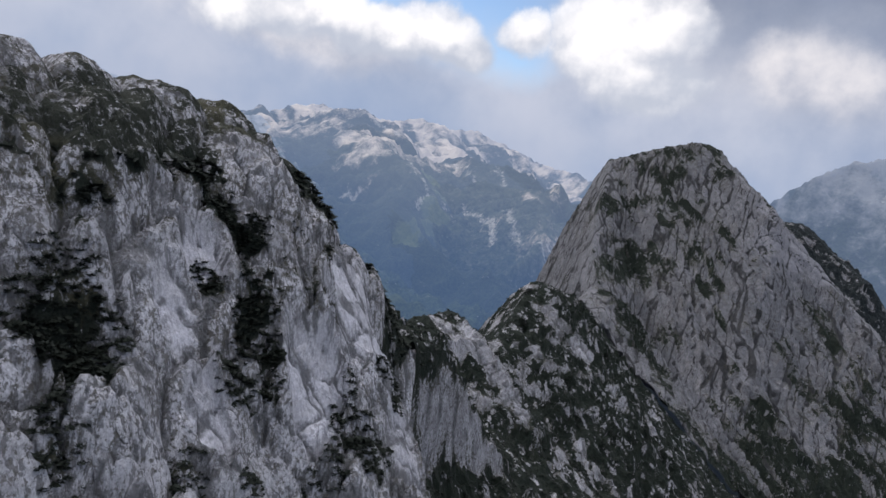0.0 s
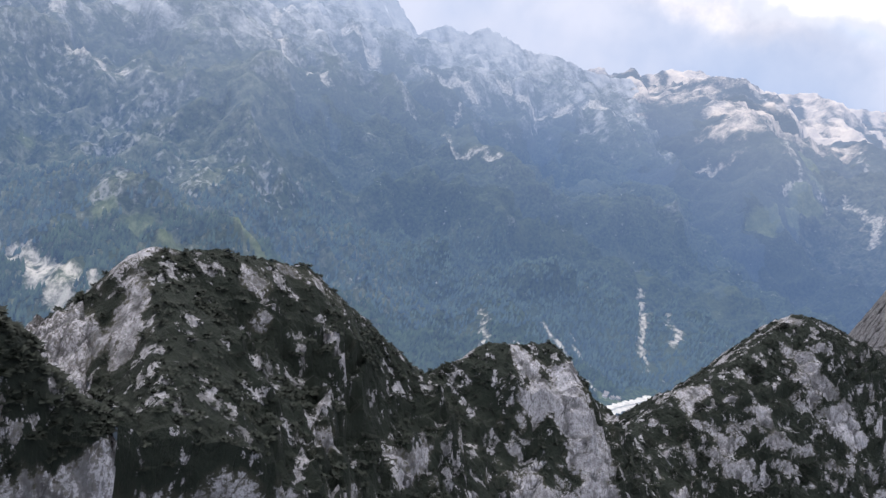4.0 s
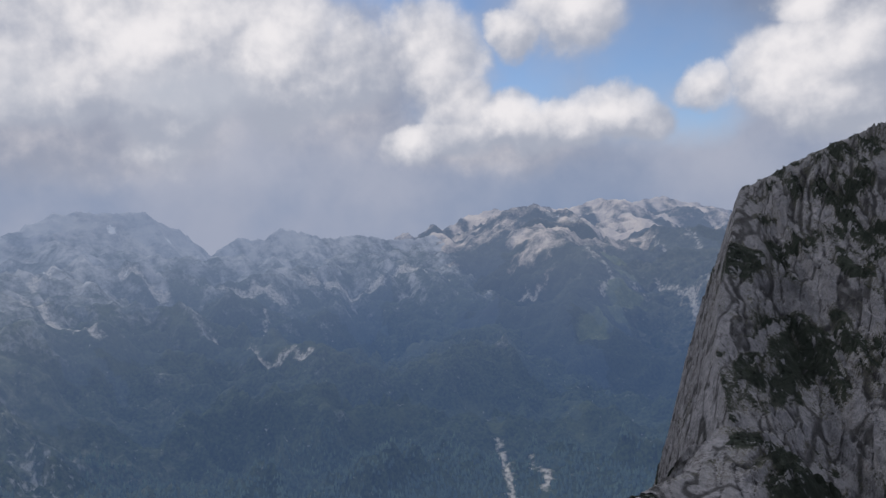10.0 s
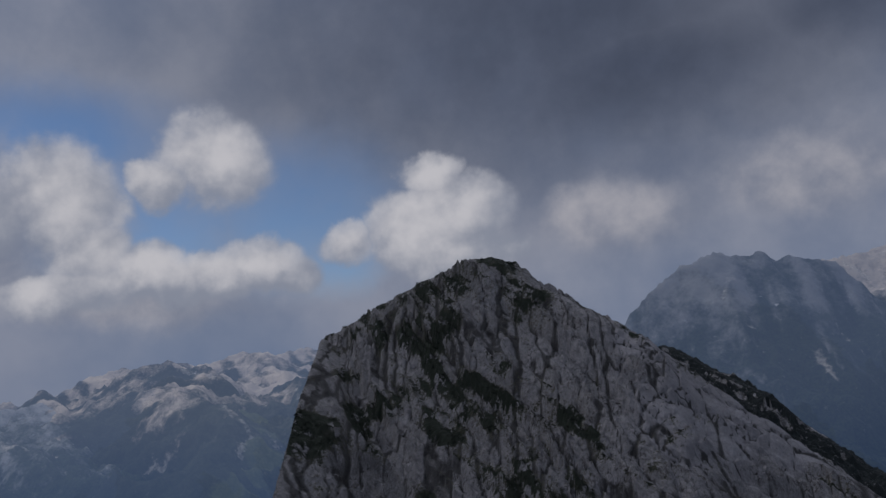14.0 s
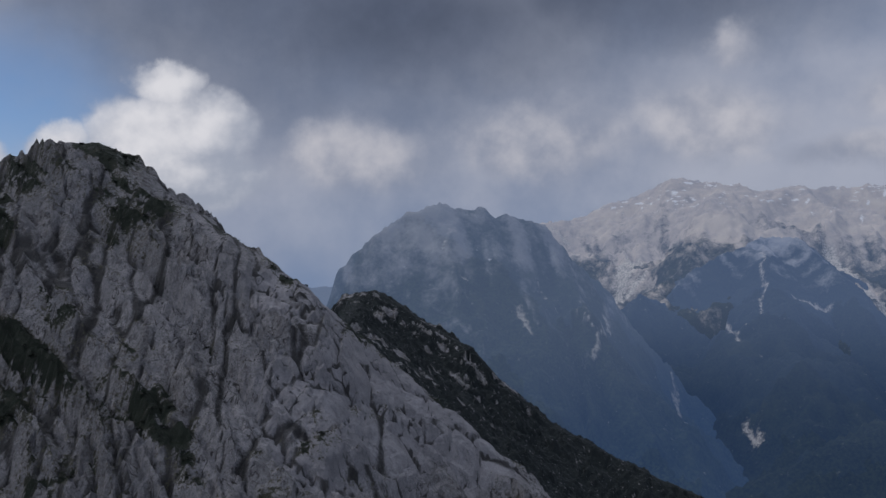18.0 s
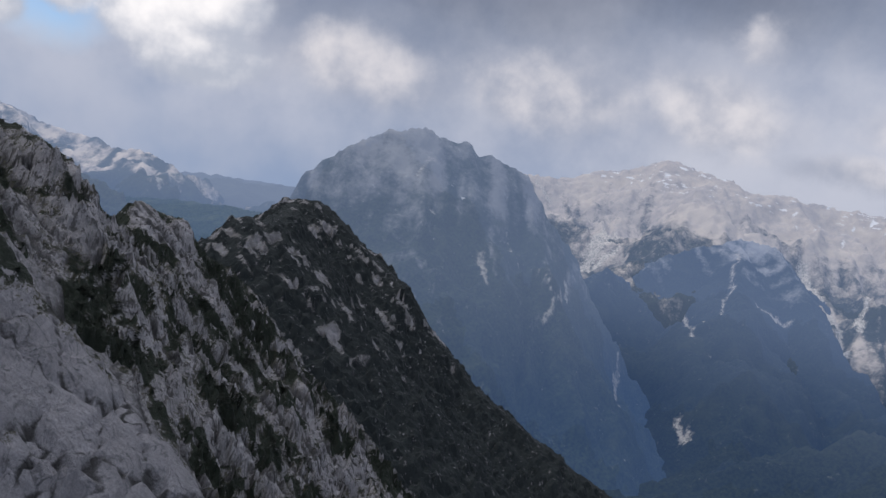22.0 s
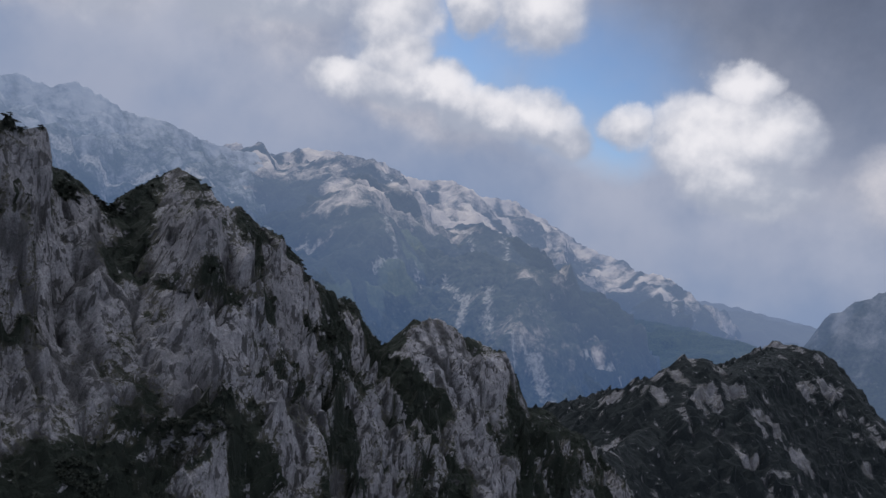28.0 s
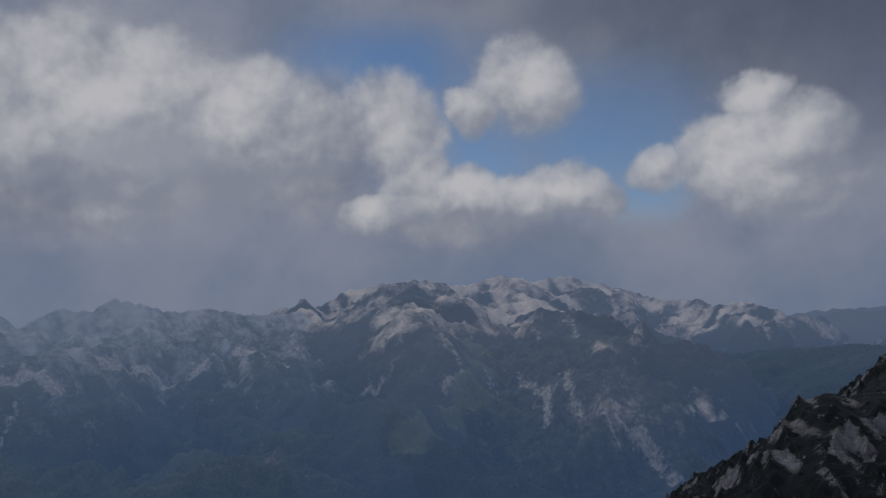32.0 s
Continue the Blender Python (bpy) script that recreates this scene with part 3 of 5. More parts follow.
CREST = [(-203, 535.9, 5), (-195.2, 532.6, 18.2), (-175.7, 535.7, 27.2), (-158.3, 539.8, 34.7), (-140, 541.8, 41), (-130.3, 540.8, 40), (-111.4, 533.9, 25.4), (-97.2, 526.6, 17.1),
         (-81.8, 522, 6.8), (-72.2, 527, -2), (-58, 528, -15), (-38, 525, -31), (-13, 520, -50), (27, 515, -81), (97, 505, -136), (237, 495, -236)]
NORTH = [(-132.2, 571.6, 18), (-133.2, 586.8, 14), (-134.9, 598.6, 11), (-135, 617, 2.5), (-135.3, 628.1, 11.6), (-121.1, 628, 8), (-125.6, 642.2, 6.2), (-125.4, 655, -1.6),
         (-128, 668.5, -5.5), (-129.6, 675.2, -5.9), (-120.7, 678.3, -12.8), (-116, 681.9, -4.8), (-115.6, 688.9, -4.3), (-111.2, 700.9, -8.3), (-106.6, 704.3, -8), (-99, 711.5, -20.2),
         (-103, 731.1, -24), (-108.1, 755.7, -37.6), (-118.1, 790.7, -47.6), (-133.1, 835.7, -57.6), (-143.1, 895.7, -59.6), (-148.1, 955.7, -45.6), (-150.1, 984.7, -14.6)]
HUMP = [(-313.1, 1165.7, -123.6), (-283.1, 1160.7, -95.6), (-243.1, 1157.7, -70.6), (-203.1, 1155.7, -45.6), (-173.1, 1155.7, -17.6), (-143.1, 1155.7, 4.4), (-125.1, 1153.7, 7.4),
        (-105.1, 1147.7, -3.6), (-77.1, 1137.7, -23.6), (-31.1, 1120.7, -50.6), (10.9, 1110.7, -90.6), (54.9, 1100.7, -125.6), (116.9, 1085.7, -158.6), (211.9, 1065.7, -200.6),
        (366.9, 1025.7, -280.6), (546.9, 985.7, -375.6)]
HUMP_SPUR = [(-353.1, 1035.7, -175.6), (-273.1, 1015.7, -105.6), (-194.1, 1002.7, -51.6), (-168.1, 993.7, -33.6), (-148.1, 984.7, -14.6), (-135.1, 990.7, -17.6), (-138.1, 1035.7, -13.6), (-143.1, 1105.7, -7.6), (-147.1, 1175.7, 4.4)]
RIDGES = [(CLIFF, 0.7, 1.35, 5.0), (KNOLLS, 1.5, 0.62, 2.0), (SHOULDER, 2.6, 0.9, 1.0), (CREST, 0.9, 0.85, 3.0), (NORTH, 1.5, 0.65, 1.0), (HUMP, 0.7, 0.45, 6.0), (HUMP_SPUR, 0.9, 0.6, 5.0)]


def bedding(x, y, z):
    """Distance through the tilted layers of the rock."""
    return 0.60 * x - 0.10 * y + 0.79 * z


def wall_cut(x, y, h):
    """The sheer west wall of the peak."""
    low, gap = tents(x, y, [(SHOULDER, 3.4, 0.0)], 0.0, True)
    (xa, ya, _), (xb, yb, _) = SHOULDER[0], SHOULDER[5]
    west = ((xb - xa) * (y - ya) - (yb - ya) * (x - xa)) > -600
    return np.where(west & (y > 398) & (y < 640), np.minimum(h, low + 1.0), h)


def west_fall(x, y, h):
    """The flank west of the ridge falls away steeply to the valley."""
    h = h - 0.9 * np.maximum(-205 - x, 0) * step(y, 470, 400)
    # the near cliff ends in a sharp corner above the first gap
    return h - np.minimum(2.6 * np.maximum(y - 70, 0) * step(x, -62.5, -55.5), 15.0) * step(y, 144, 99)


def massif(name, x0, x1, y0, y1, cell, mat, rough, veg_level, ledge=1.0, flute=1.0, label="", category="mountain", block=4.0, spots=(), grain=16.0, names=None, part_of=None, ribs=False, calm0=0.25, turf_above=9e9, strips=0.0, tops=0.0, bulge=0.0):
    x, y = np.meshgrid(np.arange(x0, x1 + cell / 2, cell), np.arange(y0, y1 + cell / 2, cell))
    base, near = tents(x, y, RIDGES, 2.4, True)
    base = west_fall(x, y, wall_cut(x, y, base))
    calm = calm0 + (1 - calm0) * step(near, 1.0, 12.0)
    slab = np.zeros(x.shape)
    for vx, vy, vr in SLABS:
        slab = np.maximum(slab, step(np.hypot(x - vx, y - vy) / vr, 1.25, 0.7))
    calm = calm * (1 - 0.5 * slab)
    h = base + calm * rough * (2.2 * fbm(x, y, base * 0.6, 26, 3, 3) + 1.0 * fbm(x, y, base, 9, 3, 11, 0.55, True))
    s = bedding(x, y, h) + 2.0 * fbm(x, y, h, 18, 2, 21)
    saw = (s / 7.0) % 1.0
    h = h + calm * ledge * (1.5 * (step(saw, 0.0, 0.25) - saw) + 0.7 * (step((s / 2.6) % 1.0, 0.0, 0.3) - (s / 2.6) % 1.0))
    # ribs and chimneys that run down the fall line
    gy, gx = np.gradient(h, cell)
    steep = np.hypot(gx, gy)
    along = x * 0.35 + y * 0.94 + 3.0 * fbm(x, y, h, 20, 2, 27)
    cut = step(steep, 0.45, 1.2)
    h = h + calm * flute * cut * (1.9 * fbm(along, h * 0.10, x * 0.04, 11.0, 2, 29, 0.5, True) + 0.9 * fbm(along, h * 0.2, x * 0.05, 3.6, 3, 31, 0.55, True))
    if ribs == "steep":
        # tall leaning ribs parted by dark clefts
        wob = 2.6 * fbm(x, y, h, 16, 4, 291, 0.6)
        across, down = along + 0.25 * h + wob, x * 0.94 - y * 0.35
        h = h + calm * (1.6 * fbm(across, down * 0.12, h * 0.05, 8.0, 2, 295, 0.5, True))
        joint, tag = blocks(across, 0.30 * down + 0.5 * wob, 0.10 * h, block, 61)
        joint = 1.3 * joint
    elif ribs:
        # long slabs that run down to the south-east, wider blocks on the lightened slab spots
        wob = 3.4 * fbm(x, y, h, 20, 4, 191, 0.6)
        across, down = x + 0.5 * y + wob, y - 0.5 * x
        h = h + calm * (0.7 * fbm(across, down * 0.16, h * 0.04, 10.0, 3, 195, 0.6, True) + 0.35 * fbm(across, down * 0.22, h * 0.06, 3.2, 2, 197, 0.6, True))
        joint, tag = blocks(across, 0.26 * down + 0.6 * wob, 0.08 * h, block, 61)
        wide, lump = blocks(x * 0.9 + 0.3 * y + 0.5 * wob, 0.8 * y - 0.2 * x + 0.5 * wob, 0.7 * h, 7.0, 67)
        chip, bit = blocks(x + 0.4 * wob, y - 0.4 * wob, 0.8 * h, 2.6, 69)
        broken = (lump < 0.33) & (slab > 0.4)
        h = h + step(slab, 0.2, 0.8) * (2.2 * (lump - 0.5) + 0.9 * np.sqrt(np.clip(wide / 0.3, 0, 1)) + np.where(broken, 0.7 * bit, 0.0))
        wide, lump = np.where(broken, np.minimum(wide, 0.45 * chip), wide), np.where(broken, 0.06 + 0.9 * bit, lump)
        joint, tag = np.where(slab > 0.4, 2.3 * wide, joint), np.where(slab > 0.4, lump, tag)
    else:
        joint, tag = blocks(x, y + 0.5 * h, h * 0.55 - 0.4 * x, block, 61)
    if bulge:
        # rounded buttresses parted by deep clefts
        warp = 2.2 * fbm(x, y, h, 12, 3, 261)
        cleft, _ = blocks(x * 0.8 + warp, y + warp, h * 0.55, 8.5, 71)
        h = h + bulge * (1 - slab) * (np.sqrt(np.clip(cleft / 0.45, 0, 1)) - 0.7)
        joint = np.minimum(joint, 1.5 * cleft + 0.02)
    h = h + calm * flute * (0.25 + 0.75 * cut) * block * (0.30 * (tag - 0.5) - 0.20 * step(joint, 0.16, 0.0))
    h = h + 0.30 * rough * fbm(x, y, h, 1.6, 2, 41, 0.6, True)
    gy, gx = np.gradient(h, cell)
    steep = np.hypot(gx, gy)
    nz = 1 / np.sqrt(1 + steep ** 2)
    veg = veg_level + 0.75 * fbm(x, y, h, grain, 3, 51) + 0.45 * fbm(s, y * 0.25, h * 0.1, 5, 3, 57) + 1.0 * (nz - 0.6) + 0.35 * (0.5 - saw) * ledge
    veg = veg + tops * step(near, 13.0, 2.0) * (0.6 + fbm(x, y, h, 12, 2, 215))
    veg = veg + strips * fbm(along, h * 0.12, x * 0.04, 8.0, 3, 211, 0.55)
    veg = veg + 1.1 * step(-h + 12 * fbm(x, y, h * 0, 30, 3, 201), 88, 130)
    ragged = 0.30 * fbm(x, y, h, 2.5 if cell < 0.5 else 6.0, 3, 171)
    for vx, vy, vr, amount in spots:
        iz = h[min(max(int((vy - y0) / cell), 0), h.shape[0] - 1), min(max(int((vx - x0) / cell), 0), h.shape[1] - 1)]
        veg = veg + amount * step(np.sqrt((x - vx) ** 2 + (y - vy) ** 2 + 0.8 * (h - iz) ** 2) / vr + ragged, 1.25, 0.6)
    pieces = None if names is None else (names, part_of(x, y, base))
    veg = np.where(h > turf_above, np.minimum(veg, 0.58), veg)
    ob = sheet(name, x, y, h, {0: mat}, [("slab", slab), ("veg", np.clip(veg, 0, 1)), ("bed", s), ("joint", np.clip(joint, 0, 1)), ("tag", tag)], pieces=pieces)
    tagged(ob, label, category)
    return x, y, h, np.clip(veg, 0, 1), nz


# one limestone in several tones; peak and ridge have cloud shade painted into theirs
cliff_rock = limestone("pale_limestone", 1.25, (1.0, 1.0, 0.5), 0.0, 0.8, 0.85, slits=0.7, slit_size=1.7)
peak_rock = limestone("shade_darkened_limestone", 0.45, (0.7, 1.2, 0.7), 0.0, 0.95, 0.4, 0.13, 0.0, 0.575, 0.15)
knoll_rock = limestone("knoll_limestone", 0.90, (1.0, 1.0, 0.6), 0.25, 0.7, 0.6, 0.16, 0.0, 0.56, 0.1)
ridge_rock = limestone("shade_toned_limestone", 0.58, (1.0, 1.0, 0.5), 0.0, 0.9, 0.3, 0.17, 0.0, 0.60, 0.2, 0.85)
# the hump's haze is painted: faint emission and a blue tint on turf and pine
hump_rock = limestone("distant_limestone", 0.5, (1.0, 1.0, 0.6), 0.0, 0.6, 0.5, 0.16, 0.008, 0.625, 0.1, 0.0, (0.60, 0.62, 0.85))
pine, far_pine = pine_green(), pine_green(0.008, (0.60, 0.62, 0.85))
# where pine and turf are thick (amount above 0) and where the rock is bare: x, y, radius, amount
CLIFF_SPOTS = [(x, y, r, 0.8) for x, y, r in (
    (-57.7, 45.2, 1.4), (-56.8, 46.6, 1.8), (-55.9, 46.9, 1.4), (-54.6, 48.9, 1.6), (-54.3, 48.1, 1.1), (-53.3, 43.5, 1.6), (-56.1, 60.9, 0.7), (-55.2, 54.8, 0.7),
    (-51.8, 47.2, 1.7), (-50.8, 48.6, 0.9), (-50.5, 46.1, 1.9), (-49.9, 45, 1.4), (-49.3, 47.5, 1.5), (-48, 46.8, 1.1), (-47.7, 42.3, 1.6), (-47.6, 44.3, 1.1), (-49, 42.5, 0.7))]
CLIFF_SPOTS += [(x, y, r, 0.8) for x, y, r in (
    (-48.6, 57.1, 0.8), (-46.7, 55.9, 1.0), (-49.3, 66.8, 1.8), (-49.6, 64.5, 1.1), (-50.5, 70, 1.0), (-45.5, 54.2, 1.9), (-45.5, 56.9, 2.0), (-44.9, 59.1, 1.8), (-43.1, 55, 2.2),
    (-42.9, 50.5, 1.5), (-42.9, 49, 1.3), (-45.5, 61.8, 0.9), (-43.7, 48.7, 0.8), (-46.9, 59.7, 0.9), (-43.8, 42.8, 0.8), (-43.1, 41.8, 1.4), (-44.8, 37, 1.5), (-51.6, 30.3, 3.1),
    (-50.5, 31.8, 3.1), (-47.6, 28.5, 1.3), (-46.1, 28.4, 1.6))]
PINES = [p for p in CLIFF_SPOTS if p[3] > 0.65]
CLIFF_SPOTS += [(-62, 84, 7, 0.6), (-57, 78, 4, 0.5), (-66, 88, 6, 0.6), (-54, 84, 6, 0.5), (-50, 90, 8, 0.5)]
CLIFF_SPOTS += [(-61, 36.2, 6, 0.45), (-57.9, 31.2, 5, 0.45), (-61.5, 45.5, 4, 0.4), (-59, 40, 4, 0.4), (-56, 36, 3, 0.35), (-63, 28, 6, 0.4)]
CLIFF_SPOTS += [(x, y, r, -0.55) for x, y, r in ((-58, 57, 5), (-57.5, 63, 4.5), (-60, 52, 4), (-60, 68, 4), (-53.5, 61.6, 3.4), (-53.3, 65.7, 3.2), (-50.2, 57.7, 2.4), (-46.4, 51.6, 3.2), (-45.7, 66, 3.2), (-47.7, 39.8, 2.6), (-54.3, 42.7, 2.2), (-53.4, 36.7, 2.4),
                                                (-48.9, 34.2, 1.8), (-45.8, 30.5, 1.6), (-54.9, 77.3, 2.5), (-50.6, 74, 2.5), (-61.6, 90.4, 2))]
KNOLL_SPOTS = [(-86, 118, 9, 0.5), (-78, 112, 7, 0.4), (-91, 106, 4, -0.5), (-91, 163, 5, -0.4), (-84, 168, 5, -0.35), (-95, 300, 7, 0.4), (-70, 96, 9, 0.5), (-58, 98, 9, 0.5), (-75, 104, 6, 0.4)]
KNOLL_SPOTS += [(x, y, r, -0.3) for x, y, r in ((-94, 165, 5), (-89, 165, 5), (-85, 104, 3), (-67, 96, 4), (-73, 107, 3), (-79, 115, 3), (-119, 255, 4))]
PEAK_SPOTS = [(x, y, r, 0.5) for x, y, r in (
    (-174, 506, 6), (-157, 494, 7), (-184, 520, 5), (-169, 515, 6), (-157, 511, 5), (-149, 511, 6), (-132, 498, 5), (-128, 500, 4), (-123, 497, 5), (-111, 496, 3), (-105, 493, 4),
    (-91, 488, 4), (-99, 492, 4), (-95, 490, 4), (-116, 526, 6), (-123, 529, 5), (-163, 489, 8), (-142, 486, 8), (-136, 488, 7), (-142, 516, 6), (-156, 515, 6), (-178, 521, 6),
    (-122, 506, 5), (-150, 455, 14), (-166, 470, 12), (-133, 468, 9), (-123, 425, 18), (-110, 395, 25), (-145, 435, 10))]
PEAK_SPOTS += [(-80, 508, 22, -0.4), (-96, 514, 13, -0.35), (-60, 515, 18, -0.4)]
RIDGE_SPOTS = [(x, y, r, 0.5) for x, y, r in (
    (-90, 591, 7), (-79, 578, 8), (-75, 592, 8), (-91, 583, 7), (-88, 623, 7), (-49, 536, 5), (-63, 614, 7), (-54, 666, 7), (-102, 587, 7), (-108, 615, 5), (-106, 623, 4), (-99, 634, 5),
    (-85, 623, 6), (-77, 622, 5), (-56, 643, 7), (-45, 649, 8), (-52, 542, 6), (-62, 548, 8), (-72, 546, 6), (-66, 562, 9), (-84, 565, 8), (-98, 570, 8), (-45, 570, 12), (-50, 595, 10))]
RIDGE_SPOTS += [(x, y, r, -0.35) for x, y, r in (
    (-72, 628, 5), (-69, 598, 4), (-53, 624, 5), (-45, 679, 7), (-30, 687, 7), (-111, 675, 5), (-86, 686, 6), (-62, 534, 5), (-53, 526, 5), (-127, 619, 5), (-116, 620, 4),
    (-96, 657, 6), (-110, 700, 14), (-125, 735, 16))]
# bare slabs: x, y, radius; those on the peak also mark its painted lit side
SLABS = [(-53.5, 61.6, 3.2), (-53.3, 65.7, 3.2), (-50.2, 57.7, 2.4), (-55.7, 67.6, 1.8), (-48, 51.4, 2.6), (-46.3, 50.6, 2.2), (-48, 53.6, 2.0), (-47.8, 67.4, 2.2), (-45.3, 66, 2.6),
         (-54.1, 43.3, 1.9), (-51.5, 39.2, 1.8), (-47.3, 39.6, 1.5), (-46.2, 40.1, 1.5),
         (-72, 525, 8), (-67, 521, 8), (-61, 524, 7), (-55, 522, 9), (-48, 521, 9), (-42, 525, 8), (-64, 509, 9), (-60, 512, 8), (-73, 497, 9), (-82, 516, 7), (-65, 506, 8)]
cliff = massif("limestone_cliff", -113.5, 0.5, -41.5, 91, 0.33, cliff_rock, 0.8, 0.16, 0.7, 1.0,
               "rounded pale limestone cliff with grass and dwarf pine on its ledges", "cliff", 3.4, CLIFF_SPOTS, 16.0,
               ["turf_cap", "upper_face", "lower_face", "end_buttress"],
               lambda x, y, h: np.where(y + 1.5 * fbm(x, y, h, 6, 2, 5) > 70.5, 3, np.digitize(-h + 2 * fbm(x, y, h, 8, 2, 6), [8, 24])), False, 0.25, -9.3, bulge=2.6)
knolls = massif("wooded_knolls", -190, 40, 91, 345, 0.7, knoll_rock, 1.0, 0.82, 0.9, 0.9,
                "row of dark knolls overgrown with dwarf pine between pale rocks", "ridge", 4.5, KNOLL_SPOTS, 5.5, ["knoll"] * 5, lambda x, y, h: along(x, y, [140, 190, 232, 310]), strips=0.5)
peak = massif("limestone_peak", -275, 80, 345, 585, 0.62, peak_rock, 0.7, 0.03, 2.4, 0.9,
              "steep grey limestone peak with slanting ledges of dwarf pine", "mountain peak", 5.6, PEAK_SPOTS + RIDGE_SPOTS, 16.0,
              ["summit", "south_face", "shoulder", "north_side", "east_ridge", "foot"],
              lambda x, y, h: np.where(h > 22, 0, np.where(h < -95, 5, np.where(x > -75, 4, np.where(y > 540, 3, np.where(x < -160, 2, 1))))), True)
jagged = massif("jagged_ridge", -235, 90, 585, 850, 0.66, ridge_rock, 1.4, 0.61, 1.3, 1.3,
                "jagged limestone ridge with dark strips of dwarf pine", "ridge", 6.0, RIDGE_SPOTS, 9.0, ["pinnacle"] * 6 + ["flank"], lambda x, y, h: along(x, y, [594, 610, 645, 705, 775], h < -60), "steep", 0.3, strips=0.75, tops=0.6)
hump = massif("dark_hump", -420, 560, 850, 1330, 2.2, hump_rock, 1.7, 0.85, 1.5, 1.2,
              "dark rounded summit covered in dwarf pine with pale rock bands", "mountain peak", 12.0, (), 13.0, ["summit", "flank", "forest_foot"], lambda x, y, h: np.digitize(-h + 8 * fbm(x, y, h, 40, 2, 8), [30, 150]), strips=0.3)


def pine_scrub(name, patch, count, size, label, seed, xlim=(-9e9, 9e9), needles=None):
    """Low tufts of pine standing where the cover is thick."""
    x, y, z, veg, nz = patch
    rng = np.random.default_rng(seed)
    ok = np.flatnonzero((veg > 0.62) & (x > xlim[0]) & (x < xlim[1]))
    pick = rng.choice(ok, min(count, len(ok)), replace=False)
    p = np.stack([x.ravel()[pick], y.ravel()[pick], z.ravel()[pick]], -1)
    n, blades = len(p), 22
    a = rng.uniform(0, 2 * np.pi, (n, blades))
    e = np.arcsin(rng.uniform(0.05, 1.0, (n, blades)))
    r = size * rng.uniform(0.55, 1.3, (n, 1)) * rng.uniform(0.6, 1.1, (n, blades))
    out = np.stack([np.cos(a) * np.cos(e), np.sin(a) * np.cos(e), 0.5 * np.sin(e)], -1)
    wide = np.stack([-np.sin(a), np.cos(a), rng.uniform(-0.5, 0.5, a.shape)], -1)
    foot = p[:, None] + out * (r * 0.25)[..., None]
    tip = p[:, None] + out * r[..., None]
    tri = np.stack([foot + wide * (r * 0.30)[..., None], foot - wide * (r * 0.30)[..., None], tip], 2).reshape(-1, 3)
    me = bpy.data.meshes.new(name)
    me.vertices.add(len(tri))
    me.vertices.foreach_set("co", tri.astype(np.float32).ravel())
    me.loops.add(len(tri))
    me.loops.foreach_set("vertex_index", np.arange(len(tri), dtype=np.int32))
    me.polygons.add(len(tri) // 3)
    me.polygons.foreach_set("loop_start", np.arange(0, len(tri), 3, dtype=np.int32))
    me.materials.append(needles or pine)
    me.update()
    return tagged(new(name, me), label, "dwarf pine", kind="stuff")


pine_scrub("dwarf_pine", cliff, 5000, 0.75, "dark green dwarf pine growing on cliff ledges", 1)
pine_scrub("dwarf_pine", knolls, 18000, 0.7, "dark dwarf pine covering the rocky knolls", 2, (-150, 0))
pine_scrub("dwarf_pine", peak, 7000, 0.8, "dark dwarf pine on slanting ledges of the peak", 3)
pine_scrub("dwarf_pine", jagged, 18000, 0.6, "dark strips of dwarf pine between limestone ribs", 4, (-190, 60))
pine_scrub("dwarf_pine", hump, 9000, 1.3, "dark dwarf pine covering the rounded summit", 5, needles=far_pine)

# ---- valleys, one sheet to the horizon ----
def graded(near0, near1, fine, far, grow=1.13):
    out, s = list(np.arange(near0, near1 + fine / 2, fine)), fine
    while out[-1] < far:
        s *= grow
        out.append(out[-1] + s)
    s = fine
    low = [near0]
    while low[-1] > -far:
        s *= grow
        low.append(low[-1] - s)
    return np.array(low[:0:-1] + out)


gx, gy = np.meshgrid(graded(-900, 500, 14, 4700), graded(-300, 1500, 14, 4850))
RIVER = [(-520, 380), (-548, 470), (-585, 555), (-616, 631), (-622, 690), (-620, 750), (-607, 791), (-618, 850), (-640, 905)]


def to_line(x, y, pts):
    """Distance to a line of points on the plan."""
    d = np.full(x.shape, 9e9)
    for (x0, y0), (x1, y1) in zip(pts, pts[1:]):
        dx, dy = x1 - x0, y1 - y0
        k = np.clip(((x - x0) * dx + (y - y0) * dy) / (dx * dx + dy * dy), 0, 1)
        d = np.minimum(d, np.hypot(x - x0 - k * dx, y - y0 - k * dy))
    return d


def spots_at(x, y, rows, soft=0.5):
    """1 within the spots given as x, y, radius, with uneven edges."""
    v = np.zeros(x.shape)
    wob = 0.35 * fbm(x, y, x * 0, 40, 3, 141)
    for sx, sy, r in rows:
        v = np.maximum(v, step(np.hypot(x - sx, y - sy) / r + wob, 1.0 + soft / 2, 1.0 - soft))
    return v


MEADOWS = [(-878, 193, 15), (-854, 229, 20), (-816, 259, 17), (-830, 344, 16), (-811, 360, 9), (-1197, -41, 19), (-1162, -8, 13),
           (-657, 171, 14), (-661, 202, 11), (-974, 76, 12), (-648, 723, 25), (-644, 759, 22), (-565, 669, 20), (-1307, 131, 14),
           (-1078, 1631, 60), (-1199, 1922, 70), (-1437, 2196, 60), (-1300, 2080, 60), (-1150, 1800, 50), (-637, 830, 16), (-648, 815, 12),
           (-578, 690, 16), (-572, 720, 12)]
shore = to_line(gx, gy, RIVER)
